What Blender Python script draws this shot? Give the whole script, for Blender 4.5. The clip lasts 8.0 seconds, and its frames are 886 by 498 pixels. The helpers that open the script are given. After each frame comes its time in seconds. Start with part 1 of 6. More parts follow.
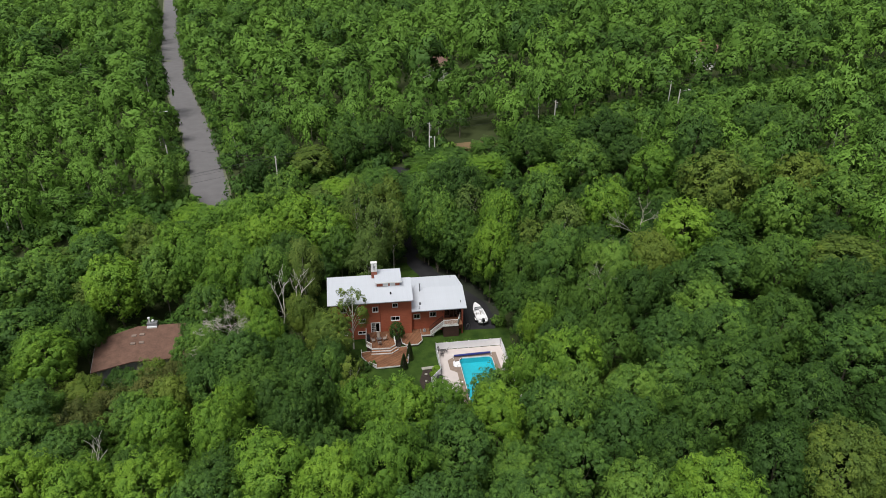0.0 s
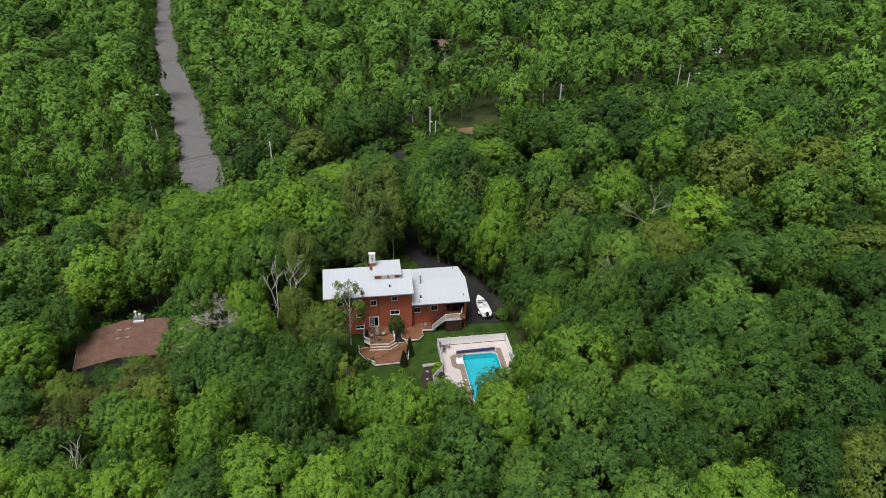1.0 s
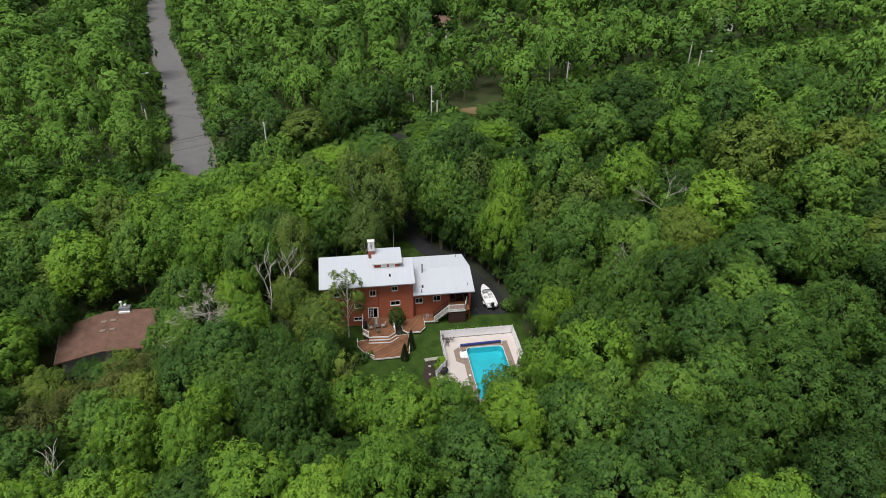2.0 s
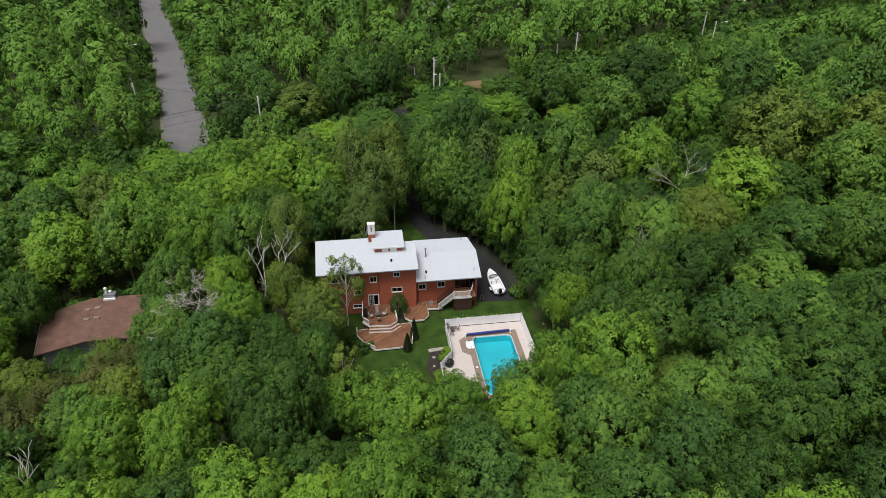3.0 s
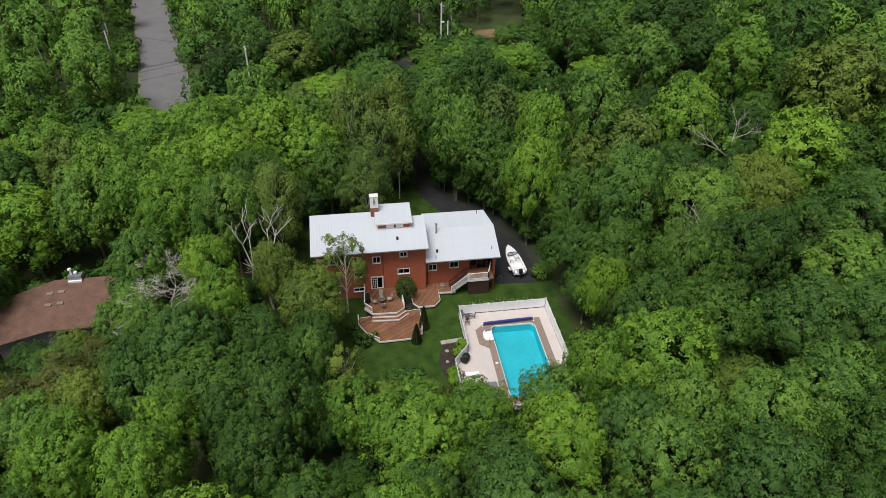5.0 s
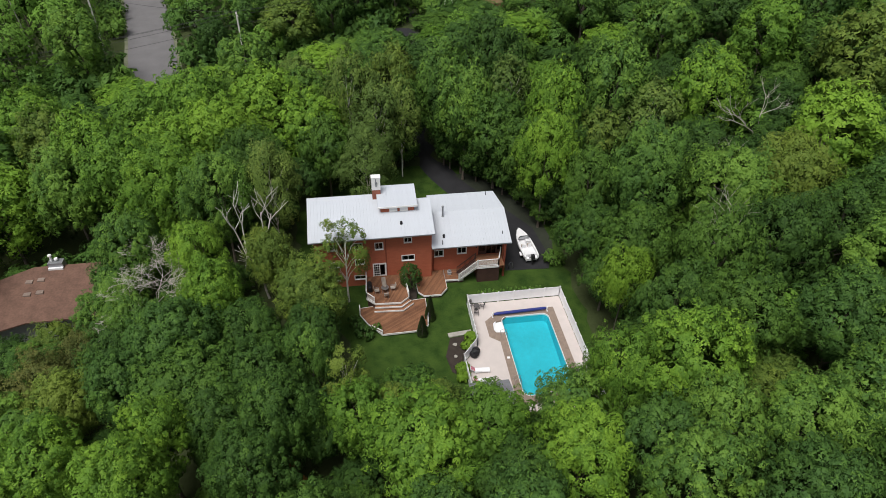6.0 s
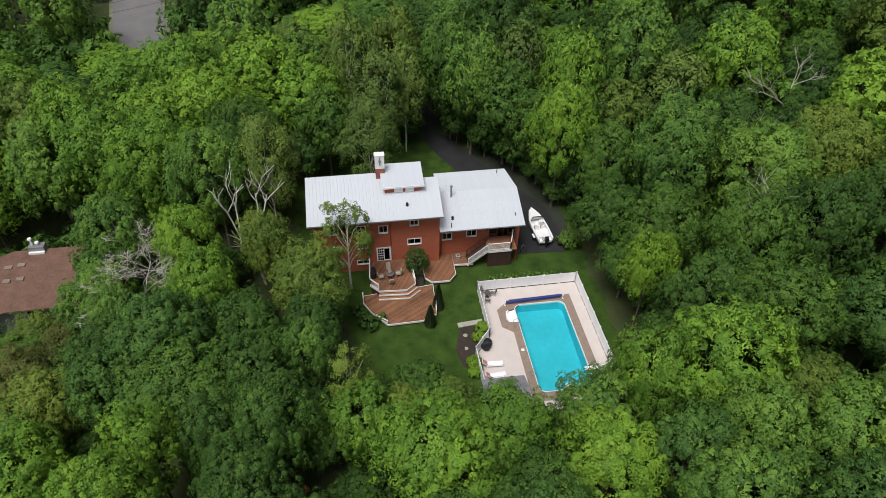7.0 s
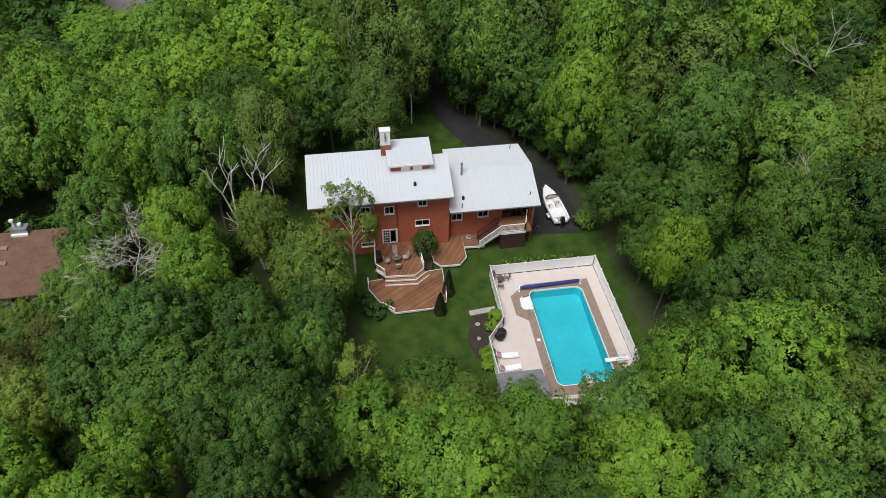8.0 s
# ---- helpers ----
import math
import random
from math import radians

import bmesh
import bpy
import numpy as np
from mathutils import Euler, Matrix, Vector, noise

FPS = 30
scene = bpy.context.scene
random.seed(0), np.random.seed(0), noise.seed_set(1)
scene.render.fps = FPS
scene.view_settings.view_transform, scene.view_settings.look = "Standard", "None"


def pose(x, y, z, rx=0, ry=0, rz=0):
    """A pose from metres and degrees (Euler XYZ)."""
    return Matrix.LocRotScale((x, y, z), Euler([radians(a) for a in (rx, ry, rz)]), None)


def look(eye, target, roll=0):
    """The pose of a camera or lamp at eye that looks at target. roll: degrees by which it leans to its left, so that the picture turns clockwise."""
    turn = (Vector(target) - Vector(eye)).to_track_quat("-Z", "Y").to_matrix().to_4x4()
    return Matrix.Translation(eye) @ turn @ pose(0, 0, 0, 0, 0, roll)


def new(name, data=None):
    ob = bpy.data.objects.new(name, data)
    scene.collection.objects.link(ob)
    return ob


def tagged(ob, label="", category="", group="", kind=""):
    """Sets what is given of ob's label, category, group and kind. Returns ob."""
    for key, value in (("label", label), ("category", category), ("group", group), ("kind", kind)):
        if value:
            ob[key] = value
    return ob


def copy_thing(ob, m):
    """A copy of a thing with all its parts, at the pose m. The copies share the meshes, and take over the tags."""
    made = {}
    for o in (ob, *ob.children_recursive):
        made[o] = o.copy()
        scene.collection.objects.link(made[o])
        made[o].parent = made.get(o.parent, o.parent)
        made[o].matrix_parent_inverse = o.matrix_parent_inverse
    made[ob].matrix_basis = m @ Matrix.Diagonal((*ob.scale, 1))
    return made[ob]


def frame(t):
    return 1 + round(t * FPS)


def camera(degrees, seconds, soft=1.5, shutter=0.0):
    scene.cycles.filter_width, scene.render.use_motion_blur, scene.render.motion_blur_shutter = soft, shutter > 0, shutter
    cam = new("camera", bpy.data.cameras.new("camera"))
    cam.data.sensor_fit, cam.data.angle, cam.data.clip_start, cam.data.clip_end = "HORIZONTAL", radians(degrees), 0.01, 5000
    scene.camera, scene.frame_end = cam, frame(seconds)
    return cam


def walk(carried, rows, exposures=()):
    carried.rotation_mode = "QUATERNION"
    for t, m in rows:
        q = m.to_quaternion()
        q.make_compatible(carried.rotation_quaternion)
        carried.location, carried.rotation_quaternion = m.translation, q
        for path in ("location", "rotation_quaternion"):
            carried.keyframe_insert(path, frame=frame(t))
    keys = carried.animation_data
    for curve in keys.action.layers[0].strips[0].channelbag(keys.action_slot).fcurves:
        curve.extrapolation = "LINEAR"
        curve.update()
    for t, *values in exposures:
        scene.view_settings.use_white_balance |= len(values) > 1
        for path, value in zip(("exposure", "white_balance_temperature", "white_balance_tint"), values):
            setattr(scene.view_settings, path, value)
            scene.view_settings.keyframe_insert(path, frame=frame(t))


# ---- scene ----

# camera and its walk
cam = camera(68.33, 8.0, soft=0.8)
ROWS = [
    (0.0, -17.09, -93.83, 71.90, 62.44, -0.56, -8.23),
    (0.5, -16.87, -91.00, 70.73, 61.91, -0.60, -8.25),
    (1.0, -16.67, -87.98, 69.55, 61.28, -0.63, -8.24),
    (1.5, -16.49, -84.92, 68.35, 60.59, -0.67, -8.24),
    (3.0, -16.20, -75.42, 64.68, 57.62, -0.74, -8.24),
    (3.5, -16.18, -72.18, 63.48, 56.60, -0.76, -8.25),
    (4.0, -16.20, -68.93, 62.25, 55.59, -0.81, -8.24),
    (5.5, -16.22, -59.30, 58.76, 52.49, -0.85, -8.24),
    (6.0, -16.31, -56.25, 57.80, 51.00, -0.89, -8.27),
    (6.5, -16.46, -53.38, 56.78, 49.58, -0.95, -8.32),
    (7.0, -16.73, -50.50, 55.86, 48.01, -1.00, -8.40),
    (7.5, -16.97, -47.82, 54.96, 46.41, -1.02, -8.45),
    (8.0, -17.19, -45.41, 54.10, 44.84, -1.04, -8.48),
]
walk(cam, [(t, pose(x, y, z, a, b, c)) for t, x, y, z, a, b, c in ROWS],
     [(0.0, 0.48), (8.0, 0.48)])

# overcast daylight
SUN_ELEV, SUN_TURN = 66.0, 220.0
world = bpy.data.worlds.new("world")
scene.world = world
world.use_nodes = True
wt = world.node_tree
sky = wt.nodes.new("ShaderNodeTexSky")
sky.sky_type, sky.sun_disc = "NISHITA", False
sky.sun_elevation, sky.sun_rotation = radians(SUN_ELEV), radians(SUN_TURN)
sky.dust_density, sky.air_density = 3.0, 1.0
haze = wt.nodes.new("ShaderNodeHueSaturation")
haze.inputs["Saturation"].default_value = 0.30
wt.links.new(sky.outputs[0], haze.inputs["Color"])
wt.links.new(haze.outputs[0], wt.nodes["Background"].inputs["Color"])
wt.nodes["Background"].inputs["Strength"].default_value = 0.084
sun_data = bpy.data.lights.new("sun", "SUN")
sun_data.energy, sun_data.angle, sun_data.color = 1.8, radians(26), (1.0, 0.97, 0.92)
sun = new("sun", sun_data)
a, e = radians(SUN_TURN), radians(SUN_ELEV)
sun.matrix_world = look(Vector((math.sin(a) * math.cos(e), math.cos(a) * math.cos(e), math.sin(e))) * 200, (0, 0, 0))


# ---- materials ----
def mat(name, colour, rough=0.6, metal=0.0, spread=0.25, scale=1.5, fine=25.0, bump=0.0, second=None, spec=0.4, per_object=0.0, stretch=(1, 1, 1), island=0.0):
    """A surface with stains at a large and grain at a small scale."""
    m = bpy.data.materials.new(name)
    m.use_nodes = True
    nt = m.node_tree
    b = nt.nodes["Principled BSDF"]
    b.inputs["Roughness"].default_value, b.inputs["Metallic"].default_value = rough, metal
    b.inputs["Specular IOR Level"].default_value = spec
    co = nt.nodes.new("ShaderNodeTexCoord")
    mp = nt.nodes.new("ShaderNodeMapping")
    mp.inputs["Scale"].default_value = stretch
    nt.links.new(co.outputs["Object"], mp.inputs[0])
    big, small = nt.nodes.new("ShaderNodeTexNoise"), nt.nodes.new("ShaderNodeTexNoise")
    big.inputs["Scale"].default_value, small.inputs["Scale"].default_value = scale, fine
    big.inputs["Detail"].default_value = 5
    for n in (big, small):
        nt.links.new(mp.outputs[0], n.inputs["Vector"])
    add = nt.nodes.new("ShaderNodeMath")
    add.operation = "MULTIPLY_ADD"
    add.inputs[1].default_value, add.inputs[2].default_value = 0.4, 0.0
    nt.links.new(small.outputs[0], add.inputs[0])
    tot = nt.nodes.new("ShaderNodeMath")
    tot.operation = "MULTIPLY_ADD"
    tot.inputs[1].default_value = 0.6
    nt.links.new(big.outputs[0], tot.inputs[0])
    nt.links.new(add.outputs[0], tot.inputs[2])
    fac = tot.outputs[0]
    if per_object or island:
        info = nt.nodes.new("ShaderNodeObjectInfo" if per_object else "ShaderNodeNewGeometry")
        sh = nt.nodes.new("ShaderNodeMath")
        sh.operation = "MULTIPLY_ADD"
        sh.inputs[1].default_value = per_object or island
        nt.links.new(info.outputs["Random" if per_object else "Random Per Island"], sh.inputs[0])
        nt.links.new(fac, sh.inputs[2])
        fac = sh.outputs[0]
    ramp = nt.nodes.new("ShaderNodeValToRGB")
    lo = second or [c * (1 - spread) for c in colour]
    hi = colour if second else [min(1, c * (1 + spread)) for c in colour]
    ramp.color_ramp.elements[0].position, ramp.color_ramp.elements[1].position = 0.32, 0.68 + per_object + island
    ramp.color_ramp.elements[0].color, ramp.color_ramp.elements[1].color = (*lo, 1), (*hi, 1)
    nt.links.new(fac, ramp.inputs[0])
    nt.links.new(ramp.outputs[0], b.inputs["Base Color"])
    if bump:
        bp = nt.nodes.new("ShaderNodeBump")
        bp.inputs["Strength"].default_value, bp.inputs["Distance"].default_value = bump, 0.02
        nt.links.new(small.outputs[0], bp.inputs["Height"])
        nt.links.new(bp.outputs[0], b.inputs["Normal"])
    return m


def leaf_mat(name, dark, mid, light, gloss=0.12):
    """Leaves: each spray and each tree has its own green, and light passes through."""
    m = bpy.data.materials.new(name)
    m.use_nodes = True
    nt = m.node_tree
    b = nt.nodes["Principled BSDF"]
    b.inputs["Roughness"].default_value = 0.55
    b.inputs["Specular IOR Level"].default_value = gloss
    geo, info, att = nt.nodes.new("ShaderNodeNewGeometry"), nt.nodes.new("ShaderNodeObjectInfo"), nt.nodes.new("ShaderNodeAttribute")
    att.attribute_name = "tint"
    s1 = nt.nodes.new("ShaderNodeMath")
    s1.operation = "ADD"
    nt.links.new(info.outputs["Random"], s1.inputs[0])
    nt.links.new(att.outputs["Fac"], s1.inputs[1])
    fr = nt.nodes.new("ShaderNodeMath")
    fr.operation = "FRACT"
    nt.links.new(s1.outputs[0], fr.inputs[0])
    tree = nt.nodes.new("ShaderNodeMath")
    tree.operation = "MULTIPLY"
    tree.inputs[1].default_value = 0.82
    nt.links.new(fr.outputs[0], tree.inputs[0])
    s2 = nt.nodes.new("ShaderNodeMath")
    s2.operation = "MULTIPLY_ADD"
    s2.inputs[1].default_value = 0.08
    nt.links.new(geo.outputs["Random Per Island"], s2.inputs[0])
    nt.links.new(tree.outputs[0], s2.inputs[2])
    ramp = nt.nodes.new("ShaderNodeValToRGB")
    els = ramp.color_ramp.elements
    els[0].color, els[1].color = (*dark, 1), (*light, 1)
    els.new(0.5).color = (*mid, 1)
    limb, s3 = nt.nodes.new("ShaderNodeAttribute"), nt.nodes.new("ShaderNodeMath")
    limb.attribute_name, s3.operation = "shade", "ADD"
    nt.links.new(s2.outputs[0], s3.inputs[0])
    nt.links.new(limb.outputs["Fac"], s3.inputs[1])
    nt.links.new(s3.outputs[0], ramp.inputs[0])
    nt.links.new(ramp.outputs[0], b.inputs["Base Color"])
    tr = nt.nodes.new("ShaderNodeBsdfTranslucent")
    nt.links.new(ramp.outputs[0], tr.inputs["Color"])
    mix = nt.nodes.new("ShaderNodeMixShader")
    mix.inputs[0].default_value = 0.27
    out = nt.nodes["Material Output"]
    # each leaf takes the light with the tuft that it hangs in
    face, world_way = nt.nodes.new("ShaderNodeAttribute"), nt.nodes.new("ShaderNodeVectorTransform")
    face.attribute_name = "facing"
    world_way.vector_type, world_way.convert_from, world_way.convert_to = "NORMAL", "OBJECT", "WORLD"
    nt.links.new(face.outputs["Vector"], world_way.inputs[0])
    nt.links.new(world_way.outputs[0], b.inputs["Normal"])
    nt.links.new(b.outputs[0], mix.inputs[1])
    nt.links.new(tr.outputs[0], mix.inputs[2])
    nt.links.new(mix.outputs[0], out.inputs["Surface"])
    return m


def clear_mat(name, tint, rough=0.03, wave=0.0):
    """Glass or water: clear with a tint, and a real sheen."""
    m = bpy.data.materials.new(name)
    m.use_nodes = True
    nt = m.node_tree
    nt.nodes.remove(nt.nodes["Principled BSDF"])
    t, g, f, mx = (nt.nodes.new("ShaderNode" + k) for k in ("BsdfTransparent", "BsdfGlossy", "LayerWeight", "MixShader"))
    t.inputs[0].default_value = (*tint, 1)
    g.inputs["Roughness"].default_value = rough
    f.inputs["Blend"].default_value = 0.5
    five, sheen = nt.nodes.new("ShaderNodeMath"), nt.nodes.new("ShaderNodeMath")
    five.operation, sheen.operation = "POWER", "MULTIPLY_ADD"
    five.inputs[1].default_value, sheen.inputs[1].default_value, sheen.inputs[2].default_value = 5.0, 0.9, 0.03
    nt.links.new(f.outputs["Facing"], five.inputs[0])
    nt.links.new(five.outputs[0], sheen.inputs[0])
    if wave:
        no, bp = nt.nodes.new("ShaderNodeTexNoise"), nt.nodes.new("ShaderNodeBump")
        no.inputs["Scale"].default_value = 2.5
        bp.inputs["Strength"].default_value, bp.inputs["Distance"].default_value = wave, 0.03
        nt.links.new(no.outputs[0], bp.inputs["Height"])
        nt.links.new(bp.outputs[0], g.inputs["Normal"])
    nt.links.new(sheen.outputs[0], mx.inputs[0])
    nt.links.new(t.outputs[0], mx.inputs[1])
    nt.links.new(g.outputs[0], mx.inputs[2])
    nt.links.new(mx.outputs[0], nt.nodes["Material Output"].inputs["Surface"])
    return m


M_LEAF = leaf_mat("broad_leaves", (0.064, 0.138, 0.034), (0.112, 0.222, 0.043), (0.188, 0.326, 0.054))
# Brighter copy of the broad leaves: distant woods' light put into the colour
M_WOODS = leaf_mat("woods_leaves_lit", (0.070, 0.152, 0.034), (0.142, 0.276, 0.048), (0.215, 0.395, 0.062))
M_MAPLE_LEAF = leaf_mat("maple_leaves", (0.104, 0.212, 0.032), (0.164, 0.306, 0.039), (0.234, 0.394, 0.046))
M_OAK_LEAF = leaf_mat("oak_leaves", (0.046, 0.100, 0.024), (0.072, 0.150, 0.030), (0.112, 0.212, 0.036))
M_BIRCH_LEAF = leaf_mat("birch_leaves", (0.110, 0.180, 0.045), (0.150, 0.230, 0.050), (0.200, 0.280, 0.060))
M_OLIVE = leaf_mat("olive_leaves", (0.100, 0.165, 0.036), (0.150, 0.225, 0.042), (0.205, 0.280, 0.050))
M_FADING = leaf_mat("fading_leaves", (0.100, 0.128, 0.036), (0.140, 0.160, 0.044), (0.185, 0.190, 0.055))
M_RUST = leaf_mat("rusty_leaves", (0.150, 0.085, 0.030), (0.210, 0.110, 0.036), (0.260, 0.140, 0.045))
M_CEDAR = leaf_mat("cedar_leaves", (0.070, 0.125, 0.030), (0.092, 0.150, 0.034), (0.120, 0.185, 0.040))
M_LIME = leaf_mat("lime_leaves", (0.150, 0.270, 0.030), (0.200, 0.340, 0.038), (0.250, 0.400, 0.050))
M_BARK = mat("grey_bark", (0.150, 0.125, 0.100), 0.9, spread=0.4, scale=2, bump=0.5)
M_WHITE_BARK = mat("white_bark", (0.82, 0.79, 0.74), 0.8, second=(0.52, 0.48, 0.43), scale=4, fine=18)
M_DEAD = mat("dead_wood", (0.52, 0.48, 0.43), 0.9, spread=0.25)
M_GROUND = mat("forest_floor", (0.066, 0.084, 0.034), 0.95, second=(0.040, 0.052, 0.022), scale=0.25, fine=3, bump=0.6, spec=0.05)
M_LAWN = mat("lawn_grass", (0.062, 0.108, 0.021), 1.0, second=(0.016, 0.040, 0.009), scale=0.55, fine=9, bump=0.5, spec=0.05)
M_ASPHALT = mat("old_asphalt", (0.165, 0.158, 0.163), 0.9, spread=0.14, scale=0.35, fine=6, bump=0.2)
M_SHOULDER = mat("gravel_shoulder", (0.230, 0.220, 0.170), 0.95, second=(0.090, 0.120, 0.050), scale=0.5, fine=5, bump=0.5)
M_VERGE = mat("dull_gravel", (0.042, 0.046, 0.032), 0.95, second=(0.022, 0.030, 0.017), scale=0.6, fine=7, bump=0.5)
M_DRIVE = mat("dark_asphalt", (0.022, 0.022, 0.025), 0.85, spread=0.25, scale=0.6, fine=12, bump=0.2)
M_DIRT = mat("bare_dirt", (0.26, 0.165, 0.085), 0.95, second=(0.13, 0.10, 0.05), scale=0.6, fine=6, bump=0.5)
M_MULCH = mat("dark_mulch", (0.040, 0.030, 0.024), 0.95, spread=0.4, fine=18, bump=0.6)
M_METAL_ROOF = mat("galvanised_roof", (0.535, 0.565, 0.615), 0.45, 0.0, spread=0.05, scale=0.5, fine=7, spec=0.5, per_object=0.12)
M_SIDING = mat("red_brown_siding", (0.400, 0.112, 0.060), 0.75, spread=0.14, scale=1.1, fine=9, stretch=(1, 1, 3), bump=0.15)
M_WHITE = mat("white_paint", (0.80, 0.79, 0.78), 0.5, spread=0.05)
M_VINYL = mat("white_vinyl", (0.85, 0.85, 0.87), 0.4, spread=0.04)
M_CONCRETE = mat("pale_concrete", (0.600, 0.535, 0.510), 0.85, spread=0.06, scale=0.8, fine=14, bump=0.1)
M_COPING = mat("brown_coping", (0.270, 0.205, 0.165), 0.85, spread=0.18, scale=2.0, fine=14, bump=0.2)
M_LINER = mat("blue_pool_liner", (0.050, 0.500, 0.590), 0.5, spread=0.10, scale=0.4, fine=2.0)
M_WATER = clear_mat("pool_water", (0.72, 0.97, 0.99), 0.04, 0.25)
M_GLASS = clear_mat("window_glass", (0.45, 0.48, 0.50))
M_COVER = mat("dark_blue_cover", (0.025, 0.035, 0.200), 0.5, spread=0.2, scale=3)
M_DECK = mat("stained_deck_boards", (0.350, 0.170, 0.092), 0.75, second=(0.125, 0.060, 0.036), scale=0.9, fine=7, island=0.35, spec=0.2)
M_BROWN = mat("dark_brown_paint", (0.060, 0.030, 0.024), 0.7, spread=0.2)
M_REDTRIM = mat("red_brown_post", (0.230, 0.055, 0.030), 0.7, spread=0.2)
M_BLACK = mat("black_fabric", (0.016, 0.016, 0.018), 0.6, spread=0.3, scale=4, bump=0.3)
M_DARK = mat("dark_inside", (0.020, 0.018, 0.016), 0.9)
M_STEEL = mat("grey_steel", (0.45, 0.46, 0.47), 0.35, 0.8, spread=0.1)
M_GALV = mat("grey_flashing", (0.30, 0.31, 0.33), 0.5, 0.5, spread=0.15)
M_BRICK = mat("red_chimney_brick", (0.310, 0.105, 0.070), 0.85, spread=0.25, scale=3, fine=14, bump=0.4)
M_SHINGLE = mat("brown_shingles", (0.132, 0.074, 0.054), 0.9, spread=0.50, scale=0.8, fine=4, bump=0.3, per_object=0.2)
M_SHINGLE_GREY = mat("grey_shingles", (0.200, 0.202, 0.218), 0.9, spread=0.28, scale=1.2, fine=8, bump=0.3)
M_WOODPOLE = mat("weathered_pole", (0.68, 0.65, 0.62), 0.9, spread=0.2, stretch=(3, 3, 0.4))
M_TAUPE = mat("taupe_cushion", (0.42, 0.36, 0.31), 0.8, spread=0.15)
M_SKYLIGHT = mat("dull_skylight", (0.26, 0.20, 0.17), 0.4, spread=0.2)
M_PINK = mat("pink_striped_cushion", (0.55, 0.17, 0.22), 0.8, spread=0.2)
M_GREYPAINT = mat("grey_house_paint", (0.34, 0.34, 0.35), 0.7, spread=0.1)
M_ROOF_RED = mat("faded_red_roof", (0.180, 0.105, 0.088), 0.9, spread=0.2, scale=0.8)
M_STONE = mat("weathered_stone", (0.36, 0.34, 0.30), 0.9, spread=0.25, scale=2.0, fine=15, bump=0.3)
M_IRON = mat("dark_weathered_metal", (0.12, 0.11, 0.11), 0.5, 0.4, spread=0.2)
M_CABLE = mat("dark_cable", (0.02, 0.02, 0.022), 0.6)


# ---- shaping helpers ----
BASE = {}


def thing(name, loc, label, category, group="", kind=""):
    """An Empty at a thing's base; its parts are given in world metres."""
    ob = new(name)
    ob.location = loc
    BASE[ob.name] = Vector(loc)
    return tagged(ob, label, category, group, kind)


def part(name, bm, material, parent=None, label=""):
    """One mesh object from a bmesh, under a thing or a part."""
    me = bpy.data.meshes.new(name)
    base = BASE.get(parent.name, Vector()) if parent else Vector()
    bmesh.ops.translate(bm, verts=bm.verts, vec=-base)
    bmesh.ops.recalc_face_normals(bm, faces=bm.faces)
    bm.to_mesh(me)
    bm.free()
    me.materials.append(material)
    ob = new(name, me)
    if parent:
        ob.parent = parent
        BASE[ob.name] = base
    if label:
        ob["label"] = label
    return ob


def solid(name, bm, material, label, category, kind="structure"):
    return tagged(part(name, bm, material), label, category, kind=kind)


def box(bm, x0, x1, y0, y1, z0, z1):
    v = [bm.verts.new((x, y, z)) for z in (z0, z1) for x, y in ((x0, y0), (x1, y0), (x1, y1), (x0, y1))]
    for f in ((0, 1, 2, 3), (4, 5, 6, 7), (0, 1, 5, 4), (1, 2, 6, 5), (2, 3, 7, 6), (3, 0, 4, 7)):
        bm.faces.new([v[i] for i in f])
    return bm


def boxes(*dims):
    bm = bmesh.new()
    for d in dims:
        box(bm, *d)
    return bm


def beam(bm, p, q, w, h):
    """A squared bar from p to q, w wide and h high."""
    p, q = Vector(p), Vector(q)
    d = (q - p).normalized()
    s = d.cross(Vector((0, 0, 1)))
    s = (s if s.length > 1e-4 else Vector((1, 0, 0))).normalized()
    u = s.cross(d)
    v = [bm.verts.new(c + s * i * w / 2 + u * j * h / 2) for c in (p, q) for i, j in ((-1, -1), (1, -1), (1, 1), (-1, 1))]
    for f in ((0, 1, 2, 3), (4, 5, 6, 7), (0, 1, 5, 4), (1, 2, 6, 5), (2, 3, 7, 6), (3, 0, 4, 7)):
        bm.faces.new([v[i] for i in f])
    return bm


def tube(bm, pts, radii, n=8, caps=True):
    """A round, tapering tube along points."""
    rings = []
    for i, p in enumerate(pts):
        p = Vector(p)
        d = (Vector(pts[min(i + 1, len(pts) - 1)]) - Vector(pts[max(i - 1, 0)])).normalized()
        s = d.cross(Vector((0.31, 0.9, 0.2))).normalized()
        u = d.cross(s)
        rings.append([bm.verts.new(p + (s * math.cos(k * math.tau / n) + u * math.sin(k * math.tau / n)) * radii[i]) for k in range(n)])
    for r0, r1 in zip(rings, rings[1:]):
        for k in range(n):
            bm.faces.new((r0[k], r0[(k + 1) % n], r1[(k + 1) % n], r1[k]))
    if caps:
        bm.faces.new(rings[0])
        bm.faces.new(rings[-1])
    return bm


def prism(bm, poly, z0, z1):
    lo, hi = [bm.verts.new((x, y, z0)) for x, y in poly], [bm.verts.new((x, y, z1)) for x, y in poly]
    bm.faces.new(lo)
    bm.faces.new(hi)
    for i in range(len(poly)):
        j = (i + 1) % len(poly)
        bm.faces.new((lo[i], lo[j], hi[j], hi[i]))
    return bm


